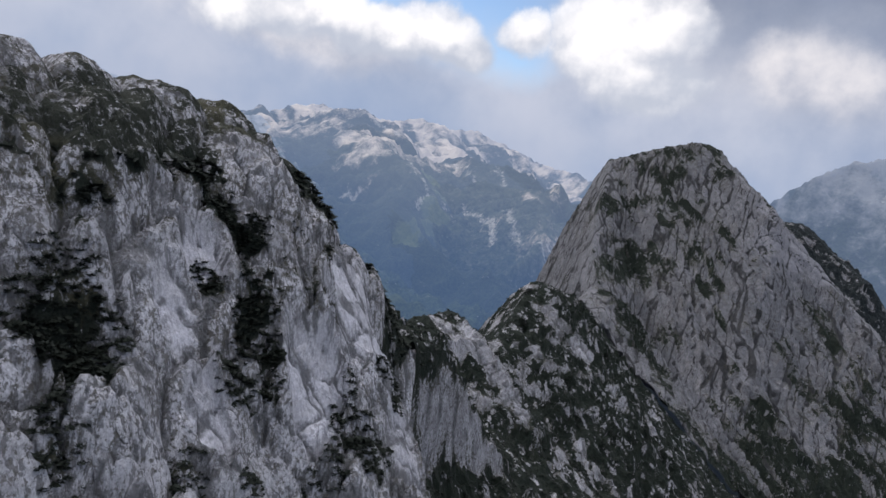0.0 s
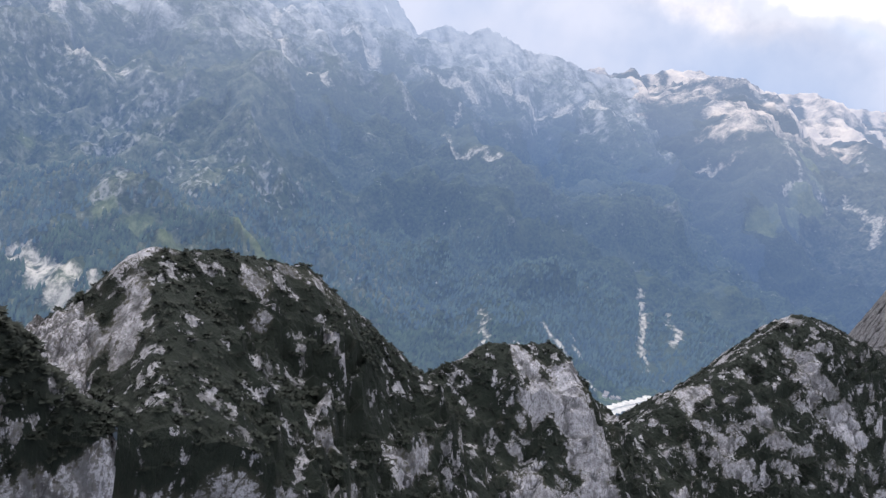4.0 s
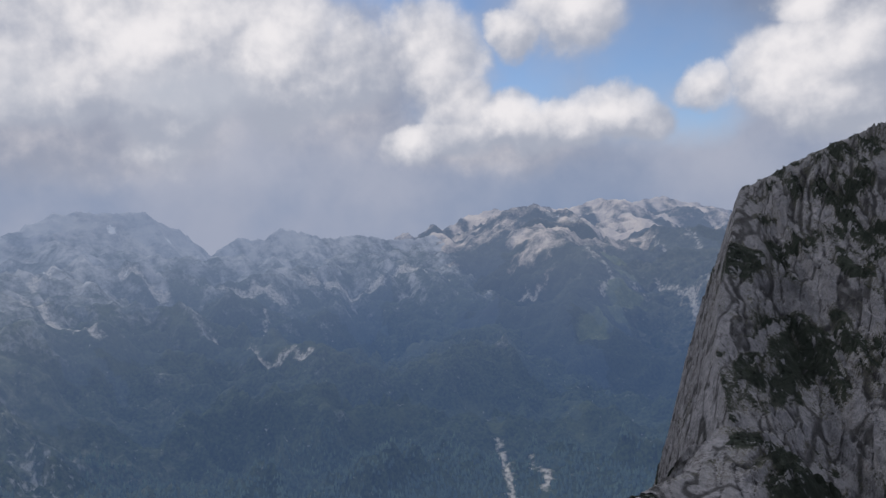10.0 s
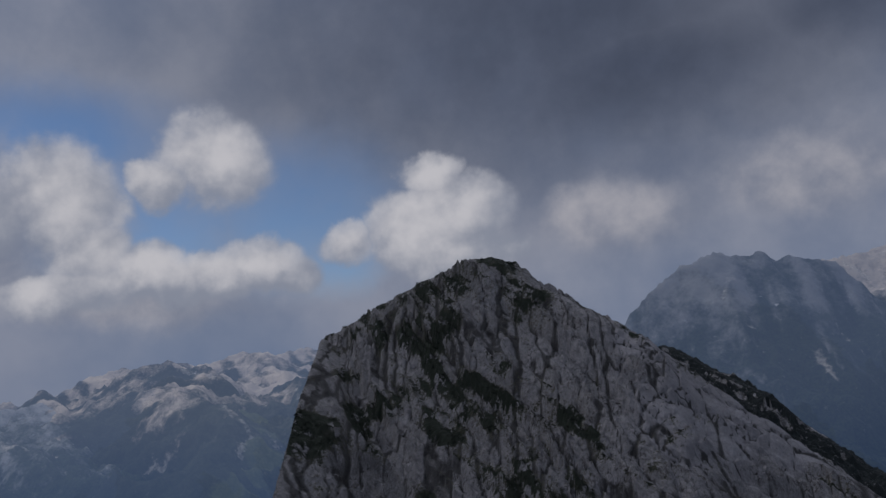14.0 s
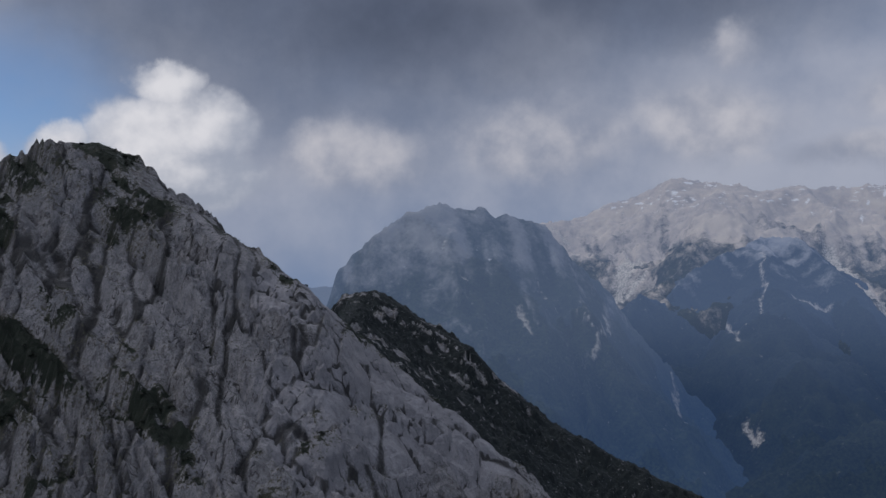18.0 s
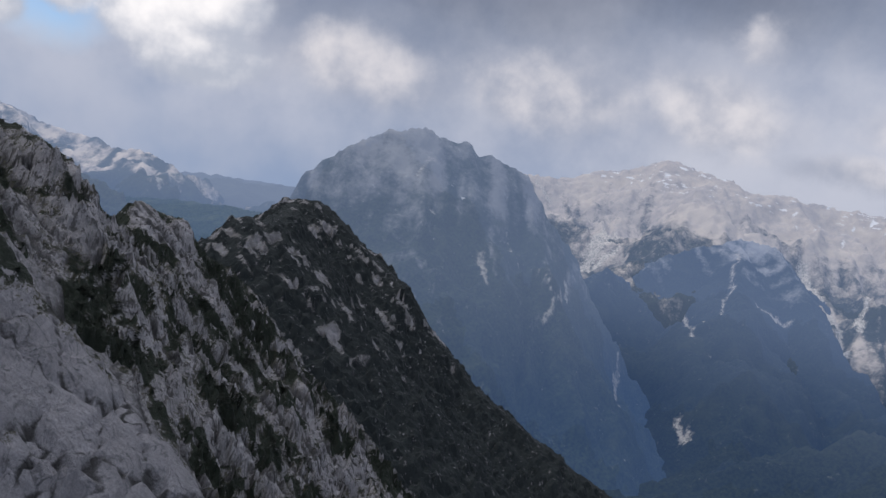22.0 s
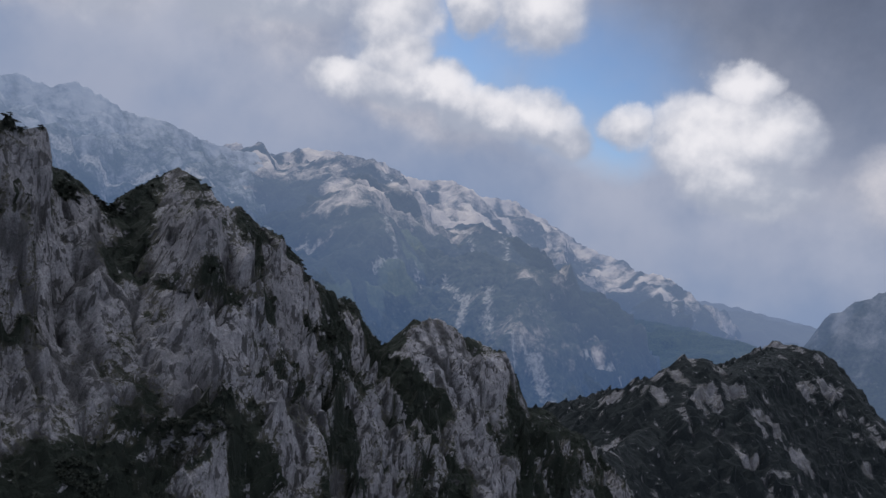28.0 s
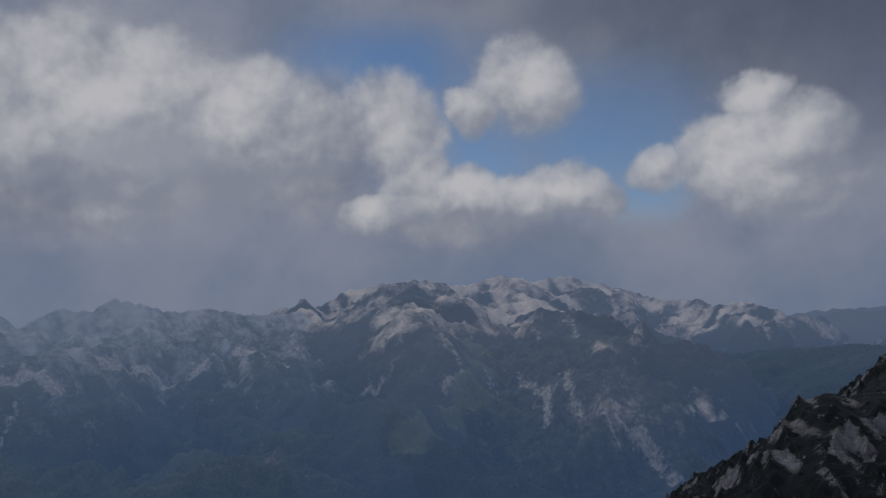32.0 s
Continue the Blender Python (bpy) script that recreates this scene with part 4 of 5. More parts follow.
gz = np.maximum(west_fall(gx, gy, wall_cut(gx, gy, tents(gx, gy, RIDGES, 2.4))) - 9.0, -405 + 8 * fbm(gx, gy, gx * 0, 260, 4, 71) * step(shore, 30, 160)) - 90 * step(gx, 250, 600) * step(gy, 900, 1300)


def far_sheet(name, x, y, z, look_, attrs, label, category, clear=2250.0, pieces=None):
    """A far slope in bands of depth, each with haze painted on as emission. clear: the depth over which that haze
    thickens, longer in the north-west.
    """
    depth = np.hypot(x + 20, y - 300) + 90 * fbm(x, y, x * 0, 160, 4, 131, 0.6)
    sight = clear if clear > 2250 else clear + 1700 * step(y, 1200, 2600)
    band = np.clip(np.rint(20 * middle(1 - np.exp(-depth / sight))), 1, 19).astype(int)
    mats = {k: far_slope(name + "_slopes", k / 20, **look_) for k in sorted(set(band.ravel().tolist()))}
    ob = sheet(name, x, y, z, mats, attrs, True, band, pieces)
    return tagged(ob, label, category, kind="structure" if name == "ground" else "")


def arc(x, y, pts):
    """How far along a ridge line the nearest place lies, and how far away."""
    d, s, done = np.full(x.shape, 9e9), np.zeros(x.shape), 0.0
    for (x0, y0, _), (x1, y1, _) in zip(pts, pts[1:]):
        dx, dy = x1 - x0, y1 - y0
        ll = math.hypot(dx, dy)
        k = np.clip(((x - x0) * dx + (y - y0) * dy) / (ll * ll), 0, 1)
        e = np.hypot(x - x0 - k * dx, y - y0 - k * dy)
        near = e < d
        d, s, done = np.where(near, e, d), np.where(near, done + k * ll, s), done + ll
    return s, d


def lowered(pts, by):
    return [(x, y, z - by) for x, y, z in pts]


def range_(name, lines, x0, x1, y0, y1, cell, mat, label, rough=1.0, seed=0, spur=1.0, foot=-430, chutes=(), bald=(), drifts=(), scrub=(), clear=2250.0, names=None, part_of=None, gully=1.0, sink=0):
    """A far mountain range. chutes: x, y at the top and at the foot, width; bald and drifts: x, y, radius of bare rock and of snow."""
    x, y = np.meshgrid(np.arange(x0, x1 + cell / 2, cell), np.arange(y0, y1 + cell / 2, cell))
    wx = x + 60 * rough * fbm(x, y, x * 0, 420, 3, 83 + seed)
    wy = y + 60 * rough * fbm(x, y, x * 0 + 50, 420, 3, 93 + seed)
    base = tents(x, y, lines)
    high = np.maximum(base, -600)
    top = max(p[2] for pts, _, _ in lines for p in pts)
    depth = np.clip((top - high) / 380.0, 0, 1)
    rib = fbm(wx, wy, x * 0 + seed, 300, 5, 63 + seed, 0.52, True)
    h = base + spur * (3 + 80 * depth) * (rib - 0.05) * 0.8 * rough + (4 + 7 * depth) * fbm(x, y, base, 45, 4, 73 + seed, 0.55, True)
    h = h + 5 * (1 - depth) * fbm(x, y, base * 0.3, 28, 3, 113 + seed, 0.55, True)
    # gullies and ribs down the fall line
    run, off = arc(x, y, lines[0][0])
    run = run + 50 * fbm(x, y, x * 0, 260, 3, 221 + seed)
    h = h + gully * step(off, 5, 260) * (26 * fbm(run, off * 0.22, x * 0, 190, 3, 231 + seed, 0.55, True) + 9 * fbm(run, off * 0.25, x * 0, 52, 2, 241 + seed, 0.6, True))
    sx = x + 14 * fbm(x, y, x * 0, 70, 3, 151 + seed)
    sy = y + 14 * fbm(x, y, x * 0 + 9, 70, 3, 161 + seed)
    worn = np.zeros(x.shape)
    for ax, ay, bx, by, w in chutes:
        worn = np.maximum(worn, step(to_line(sx, sy, [(ax, ay), (bx, by)]) / w, 1.1, 0.15))
    h = h - 5 * worn
    shore = to_line(x, y, RIVER)
    h = np.where(shore < 200, np.minimum(h, -412 + 0.45 * np.maximum(shore - 22, 0)), h)
    h = np.maximum(h - 140 * step(y, y0 + sink, y0), foot) if sink else np.maximum(h, foot)
    attrs = [("chute", worn), ("bald", spots_at(x, y, bald, 0.9)), ("meadow", spots_at(x, y, MEADOWS, 0.6)), ("drift", spots_at(sx, sy, [(a, b, 0.75 * r) for a, b, r in drifts])), ("scrub", spots_at(x, y, scrub, 1.0)),
             ("streak", np.clip(0.5 + 0.8 * fbm(run, off * 0.16, x * 0, 42, 3, 251 + seed, 0.6), 0, 1))]
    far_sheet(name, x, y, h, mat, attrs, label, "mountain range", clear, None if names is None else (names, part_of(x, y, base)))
    return x, y, h, np.maximum(worn, attrs[2][1]), attrs[1][1]


far_sheet("ground", gx, gy, gz, dict(treeline=60, rocky=0.2, scree=0.0, streaks=0.0, glow=WEST_HAZE, dim=0.85, beyond=NORTH_HAZE, far_dim=0.45), [("meadow", spots_at(gx, gy, MEADOWS, 0.6))],
          "forested valley floor and lower slopes with painted blue haze", "valley")
WEST = [(-2275, -348, 43), (-2297, -232, 46), (-2367, -84, 57), (-2427, 63, 63), (-2478, 185, 90), (-2475, 273, 31), (-2470, 344, -92),
        (-2516, 395, -30), (-2534, 619, -45), (-2519, 694, 13), (-2525, 873, 105), (-2484, 1144, 100), (-2495, 1254, 35), (-2510, 1360, -98),
        (-2553, 1492, 10), (-2515, 1580, -10), (-2520, 1650, 24), (-2473, 1797, -16), (-2400, 2080, -14), (-2340, 2250, -12)]
WEST_SPURS = [[(-2427, 63, 55), (-2000, -60, -80), (-1500, -120, -215), (-1000, -100, -350), (-700, -80, -430)],
              [(-2525, 873, 95), (-2185, 757, -100), (-1700, 480, -170), (-1250, 350, -270), (-1000, 220, -345), (-700, 180, -430)],
              [(-2300, -250, 35), (-1800, -500, -120), (-1100, -600, -330)],
              [(-2495, 1254, 25), (-2100, 1250, -150), (-1423, 1052, -285), (-1000, 900, -400)],
              [(-2000, 1050, -185), (-1423, 1052, -275), (-1000, 820, -360), (-750, 700, -410)],
              [(-2400, 2080, -20), (-2000, 1850, -130), (-1580, 1700, -250), (-1150, 1450, -370)]]
WHITE = [(-2340, 2250, -12), (-2520, 2480, 12), (-2470, 2790, 112), (-2466, 2869, 85), (-2470, 3066, 150), (-2424, 3195, 121), (-2294, 3376, 168),
         (-2219, 3500, 132), (-2093, 3653, 172), (-2030, 3755, 119), (-1822, 3880, 63), (-1638, 3920, 22), (-1484, 3882, -15), (-1335, 3837, -2),
         (-1196, 3785, -48), (-1084, 3719, -94), (-875, 3784, -99), (-500, 3700, -160)]
WHITE_SPURS = [[(-2470, 2790, 110), (-2250, 2680, 75), (-2090, 2600, 58), (-1750, 2280, -70), (-1500, 2080, -115), (-1250, 1750, -240), (-850, 1250, -410)],
               [(-2294, 3376, 160), (-1950, 3100, 10), (-1500, 2650, -75), (-1118, 2345, -100), (-900, 2000, -230), (-650, 1500, -410)],
               [(-2030, 3755, 115), (-1700, 3350, -60), (-1300, 2950, -170), (-999, 2670, -258), (-750, 2300, -400)],
               [(-1335, 3837, -8), (-1150, 3450, -150), (-900, 3100, -280), (-700, 2850, -400)]]
TEETH = [(-330, 1970, -90), (-312, 1984, -48), (-286, 2018, 57), (-202, 2049, 135), (-141, 2074, 178), (-64, 2108, 205), (0, 2138, 192), (46, 2146, 199),
         (67, 2155, 171), (114, 2162, 181), (195, 2194, 150), (245, 2186, 84), (295, 2176, -30), (345, 2160, -140), (420, 2120, -300)]
BACK = [(300, 4050, 250), (420, 4030, 305), (601, 4105, 378), (839, 4108, 420), (980, 4073, 483), (1077, 4045, 560), (1231, 3995, 518), (1283, 3924, 498),
        (1429, 3866, 442), (1605, 3843, 449), (1851, 3774, 447), (2066, 3706, 461), (2264, 3573, 444), (2426, 3451, 454), (2520, 3374, 424),
        (2723, 3190, 496), (3000, 2900, 520)]
SPUR = [(443, 2609, -202), (605, 2879, -80), (885, 3110, 81), (1163, 3219, 197), (1270, 3160, 190), (1285, 3000, 70), (1275, 2693, -140),
        (1235, 2382, -270), (1200, 2051, -350), (1181, 1886, -400), (1150, 1700, -430)]
WEST_SPURS += [[(-1350, 600, -270), (-1000, 560, -335), (-690, 500, -408)], [(-1250, 1000, -300), (-900, 850, -345), (-680, 760, -405)],
               [(-1700, 1450, -235), (-1150, 1250, -310), (-720, 1080, -400)]]
WEST_CHUTES = [(-1240, -68, -1193, -33, 8), (-1193, -33, -1174, -2, 7), (-1075, -14, -946, 48, 14), (-946, 48, -883, 85, 12), (-883, 85, -809, 128, 12), (-809, 128, -732, 155, 11), (-876, 110, -805, 146, 8),
               (-805, 146, -713, 180, 7), (-750, 150, -659, 172, 9), (-650, 180, -637, 219, 4), (-861, -43, -824, -3, 4), (-824, -3, -742, 29, 4), (-742, 29, -708, 35, 4), (-836, 205, -788, 233, 4),
               (-788, 233, -738, 256, 4), (-738, 256, -725, 278, 4), (-725, 278, -653, 283, 4), (-724, 271, -660, 276, 9), (-775, 351, -736, 371, 5)]
WEST_CHUTES += [(-736, 371, -650, 358, 4), (-770, 370, -702, 376, 4), (-767, 403, -750, 411, 5), (-799, 506, -698, 474, 5), (-948, 523, -914, 528, 4), (-764, 458, -655, 442, 4), (-822, 695, -736, 665, 7),
               (-736, 665, -674, 647, 6), (-731, 697, -716, 701, 5), (-754, 793, -698, 769, 7), (-698, 769, -668, 799, 7), (-748, 829, -663, 797, 5), (-912, 1108, -748, 968, 11), (-748, 968, -695, 952, 10),
               (-798, 1072, -715, 1013, 6), (-1509, 898, -1333, 912, 7), (-1333, 912, -1219, 928, 7), (-1734, 1136, -1409, 959, 5), (-825, 283, -803, 295, 5)]
WEST_CHUTES += [(-962, 44, -1102, 62, 4), (-970, 54, -1128, 49, 7), (-729, 133, -679, 137, 4), (-1765, 20, -1646, 95, 30), (-1948, -183, -1685, -52, 18), (-1708, -96, -1735, -6, 20), (-1863, 141, -1566, 159, 26),
               (-1818, 627, -1931, 695, 16), (-2008, 891, -1928, 963, 21), (-2293, 649, -1893, 632, 19), (-1909, 1107, -1847, 1253, 24), (-1959, 1394, -1929, 1642, 31), (-1979, 1782, -1817, 1858, 33), (-1477, 176, -1455, 205, 16),
               (-1454, 236, -1426, 269, 11), (-1725, 590, -1416, 635, 16)]
WEST_BALD = [(-1404, 152, 75), (-1308, 271, 81), (-1111, 351, 69), (-1101, 437, 70), (-1055, 308, 49), (-904, 202, 28), (-1316, 21, 40),
             (-1294, -49, 24), (-1374, 105, 42), (-1056, 462, 43), (-1452, 256, 55)]
WEST_SNOW = [(-2429, 1002, 19), (-2403, 1166, 12), (-1946, -166, 13), (-1953, -144, 9), (-2262, -21, 14), (-2139, 75, 8), (-2209, -118, 15),
             (-1895, 671, 12), (-1937, -224, 9), (-2001, 896, 11)]
WHITE_CHUTES = [(-2039, 2556, -1946, 2564, 15), (-1946, 2564, -1831, 2558, 14), (-1668, 2730, -1353, 2398, 11), (-1314, 2493, -1227, 2413, 8), (-1400, 2038, -1278, 1959, 10), (-1278, 1959, -1218, 1874, 10), (-809, 1908, -764, 1938, 12),
                (-764, 1938, -692, 1912, 12), (-762, 1949, -677, 1916, 6), (-794, 2189, -759, 2253, 10), (-1532, 1866, -1481, 1911, 6), (-1268, 3719, -1101, 3485, 22), (-1235, 2158, -985, 1950, 14), (-1058, 2058, -901, 1942, 10),
                (-831, 1880, -784, 1888, 7), (-1293, 2078, -1161, 1986, 6), (-754, 2264, -729, 2320, 9)]
WHITE_BALD = [(-2021, 2602, 47), (-1858, 2555, 41), (-1908, 2772, 74), (-1860, 2896, 90), (-1728, 2901, 87), (-1935, 3387, 93), (-1884, 3671, 120),
              (-1816, 3830, 84), (-1039, 2204, 49), (-1564, 3794, 70), (-1385, 3580, 60), (-1202, 3572, 73), (-1100, 3499, 61), (-1341, 2004, 35),
              (-1047, 2011, 67), (-784, 2232, 28)]
BACK_CHUTES = [(759, 3584, 659, 3366, 53), (659, 3366, 596, 3264, 30), (733, 3332, 670, 3310, 30), (1510, 3397, 1503, 3181, 33), (1503, 3181, 1473, 2914, 30), (2282, 3388, 2118, 3133, 17), (2285, 3473, 2142, 3189, 23),
               (1683, 3200, 1544, 3005, 17), (1738, 3061, 1709, 2960, 13), (1709, 2960, 1629, 2871, 13), (1870, 2883, 1753, 2753, 19), (2089, 2986, 1948, 2764, 14), (1825, 2913, 1865, 2850, 21), (1949, 2713, 1810, 2452, 16),
               (459, 4021, 536, 3955, 17), (1625, 2785, 1538, 2540, 19)]
BACK_BALD = [(1191, 3770, 121), (1267, 3703, 98), (1027, 3612, 104), (1124, 3438, 125), (1439, 3729, 112), (1569, 3689, 140), (1781, 3691, 144),
             (1956, 3624, 146), (2166, 3566, 178), (2307, 3421, 176), (2310, 3166, 167), (750, 4052, 86), (936, 3573, 76), (819, 3614, 66),
             (1515, 3068, 71), (1527, 2886, 90), (1699, 2892, 116), (1815, 2786, 116)]
BACK_SNOW = [(1604, 3732, 23), (1578, 3647, 19), (1936, 3694, 32), (1941, 3589, 26), (1770, 3616, 17), (2281, 3467, 27), (1068, 3926, 23),
             (1638, 3592, 19), (2026, 3587, 17), (2090, 3457, 14), (1848, 3703, 20)]
TEETH_CHUTES = [(330, 2140, 294, 1994, 6), (294, 1994, 274, 1951, 6), (274, 1951, 260, 1934, 5), (167, 2051, 229, 2029, 4), (229, 2029, 279, 1981, 4), (540, 2302, 468, 2024, 10), (107, 1940, 121, 1898, 11),
                (-15, 1960, 0, 1952, 5), (-47, 2017, -29, 2062, 4)]
SPUR_CHUTES = [(1115, 3100, 971, 2768, 7), (971, 2768, 828, 2556, 7), (882, 2941, 877, 2824, 11), (877, 2824, 782, 2497, 10), (1096, 2823, 1236, 2861, 13), (679, 2186, 667, 2116, 15)]
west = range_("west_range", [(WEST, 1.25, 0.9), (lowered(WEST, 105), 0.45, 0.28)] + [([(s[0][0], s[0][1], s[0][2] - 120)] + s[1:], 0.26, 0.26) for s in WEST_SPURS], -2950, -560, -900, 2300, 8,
              dict(treeline=-125, snow=0.8, scree=0.7, fuzz=110.0, tone=1.05, leaf=0.8, karst=True, open_wood=True, streaks=0.9, beyond=SUNNY_HAZE, glow=WEST_HAZE, dim=0.85), "high rocky range with forested lower slopes, blue with painted haze", 1.0, 1,
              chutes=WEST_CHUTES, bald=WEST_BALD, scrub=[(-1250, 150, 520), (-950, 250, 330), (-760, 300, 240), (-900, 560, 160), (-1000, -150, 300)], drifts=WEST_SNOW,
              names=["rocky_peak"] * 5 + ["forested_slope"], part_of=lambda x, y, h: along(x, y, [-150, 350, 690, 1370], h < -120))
# tone and warm brighten the white rock's colour to paint sunlight on it
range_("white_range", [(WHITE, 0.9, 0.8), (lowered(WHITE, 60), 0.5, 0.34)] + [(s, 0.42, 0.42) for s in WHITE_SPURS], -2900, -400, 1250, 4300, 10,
       dict(treeline=-20, streaks=2.0, snow=0.5, scree=0.5, fuzz=130.0, tone=1.45, leaf=0.5, warm=1.18, open_wood=True, beyond=SUNNY_HAZE, glow=WEST_HAZE, dim=0.9, lift=1.0), "white limestone massif with painted-on sunlight above dark forest", 1.0, 2, chutes=WHITE_CHUTES, bald=WHITE_BALD, scrub=[(-1200, 2100, 350), (-1000, 2000, 300), (-1380, 2300, 260), (-800, 1950, 260)],
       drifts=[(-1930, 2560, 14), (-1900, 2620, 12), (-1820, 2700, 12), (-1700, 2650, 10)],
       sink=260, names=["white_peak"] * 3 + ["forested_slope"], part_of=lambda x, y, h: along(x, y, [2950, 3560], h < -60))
# the low tone puts cloud shade into the rock colour
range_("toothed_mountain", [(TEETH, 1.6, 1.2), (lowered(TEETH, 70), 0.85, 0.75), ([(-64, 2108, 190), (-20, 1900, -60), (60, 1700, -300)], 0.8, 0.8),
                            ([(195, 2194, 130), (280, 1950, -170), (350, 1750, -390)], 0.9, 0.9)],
       -700, 800, 1500, 2600, 7, dict(treeline=40, snow=0.6, scree=0.5, fuzz=120.0, tone=0.55, leaf=0.5, dim=0.72, glow=NORTH_HAZE, lift=0.75), "toothed grey mountain dimmed by painted haze and shade", 0.6, 3,
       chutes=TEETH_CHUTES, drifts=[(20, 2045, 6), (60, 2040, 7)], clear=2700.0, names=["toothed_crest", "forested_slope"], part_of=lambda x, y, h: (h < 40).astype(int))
# warm tints this rock as if patches of sun lay on it
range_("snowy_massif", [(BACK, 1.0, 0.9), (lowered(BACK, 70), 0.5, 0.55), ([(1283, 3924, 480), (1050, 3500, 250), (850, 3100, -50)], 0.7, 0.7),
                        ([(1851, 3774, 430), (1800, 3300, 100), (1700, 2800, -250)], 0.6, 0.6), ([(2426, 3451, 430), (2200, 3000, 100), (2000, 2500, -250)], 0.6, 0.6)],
       200, 3200, 2300, 4450, 11, dict(treeline=30, fuzz=170.0, snow=0.9, scree=0.9, glow=NORTH_HAZE, tone=1.15, leaf=0.4, warm=1.14, dim=0.5, lift=0.72), "broad pale rock massif with snow patches below cloud", 1.0, 4,
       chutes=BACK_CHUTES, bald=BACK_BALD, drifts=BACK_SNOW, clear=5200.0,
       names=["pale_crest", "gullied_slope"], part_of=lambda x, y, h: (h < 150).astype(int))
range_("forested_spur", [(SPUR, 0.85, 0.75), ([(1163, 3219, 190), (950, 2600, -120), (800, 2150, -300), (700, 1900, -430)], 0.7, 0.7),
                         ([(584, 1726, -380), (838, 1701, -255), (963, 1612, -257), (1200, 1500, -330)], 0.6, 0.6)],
       200, 1800, 1300, 3500, 10, dict(treeline=120, scree=0.9, leaf=0.4, dim=0.48, glow=NORTH_HAZE, lift=0.5), "dark forested mountain spur with pale gullies", 0.8, 5,
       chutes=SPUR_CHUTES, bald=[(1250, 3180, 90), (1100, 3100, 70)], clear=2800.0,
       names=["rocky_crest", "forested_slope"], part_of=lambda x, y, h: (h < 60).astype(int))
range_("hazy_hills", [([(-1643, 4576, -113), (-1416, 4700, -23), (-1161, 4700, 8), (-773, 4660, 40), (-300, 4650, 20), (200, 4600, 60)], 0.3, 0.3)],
       -1900, 400, 4000, 4850, 25, dict(treeline=150, rocky=0.2, scree=0.0, leaf=0.5, glow=(0.145, 0.205, 0.36)), "low hills on the horizon in painted blue haze", 0.4, 6)
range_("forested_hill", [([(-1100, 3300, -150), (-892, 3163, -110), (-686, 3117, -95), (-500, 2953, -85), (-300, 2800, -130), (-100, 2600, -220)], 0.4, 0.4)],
       -1500, 300, 2300, 3900, 14, dict(treeline=80, scree=0.2, glow=NORTH_HAZE, lift=0.5), "dark forested hill behind the ridge", 0.5, 7)


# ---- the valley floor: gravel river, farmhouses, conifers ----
def hazed(name, colours, scale=0.3, air=0.25, rough=0.9, glow=(0.062, 0.118, 0.265), dim=0.72):
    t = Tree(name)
    # every such surface emits a share of painted haze, walls and water included
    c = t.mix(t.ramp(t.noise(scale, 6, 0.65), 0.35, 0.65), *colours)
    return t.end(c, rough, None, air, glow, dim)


def ribbon(name, pts, half, z, mat, seed, parent=None):
    """A strip along a line with uneven banks."""
    bm = bmesh.new()
    rng = random.Random(seed)
    last = None
    for (x0, y0), (x1, y1) in zip(pts, pts[1:]):
        ln = math.hypot(x1 - x0, y1 - y0)
        for k in range(int(ln / 6)):
            f = k / int(ln / 6)
            nx, ny = -(y1 - y0) / ln, (x1 - x0) / ln
            wob = 5 * math.sin((y0 + f * (y1 - y0)) / 31.0)
            a, b = half * rng.uniform(0.6, 1.15), half * rng.uniform(0.6, 1.15)
            cx, cy = x0 + f * (x1 - x0) + nx * wob, y0 + f * (y1 - y0) + ny * wob
            now = (bm.verts.new((cx + nx * a, cy + ny * a, z)), bm.verts.new((cx - nx * b, cy - ny * b, z)))
            if last:
                bm.faces.new((last[0], last[1], now[1], now[0]))
            last = now
    me = bpy.data.meshes.new(name)
    bm.to_mesh(me)
    bm.free()
    me.materials.append(mat)
    ob = new(name, me)
    ob.parent = parent
    return ob


gravel = hazed("river_gravel", ((0.40, 0.385, 0.345), (0.62, 0.60, 0.55)), 0.15)
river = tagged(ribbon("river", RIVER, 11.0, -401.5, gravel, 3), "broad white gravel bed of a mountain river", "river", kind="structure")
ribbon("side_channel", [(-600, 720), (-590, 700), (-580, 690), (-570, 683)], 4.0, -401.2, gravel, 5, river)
ribbon("stream", RIVER, 1.0, -401.0, hazed("river_water", ((0.25, 0.26, 0.25), (0.33, 0.34, 0.33)), 0.2, 0.25, 0.25), 4, river)


def part(name, bm, material, parent, label=""):
    me = bpy.data.meshes.new(name)
    bm.to_mesh(me)
    bm.free()
    me.materials.append(material)
    ob = new(name, me)
    ob.parent = parent
    return tagged(ob, label) if label else ob


def box(sx, sy, sz, x=0.0, y=0.0, z=0.0):
    bm = bmesh.new()
    bmesh.ops.create_cube(bm, size=1.0, matrix=Matrix.Translation((x, y, z + sz / 2)) @ Matrix.Diagonal((sx, sy, sz, 1)))
    return bm


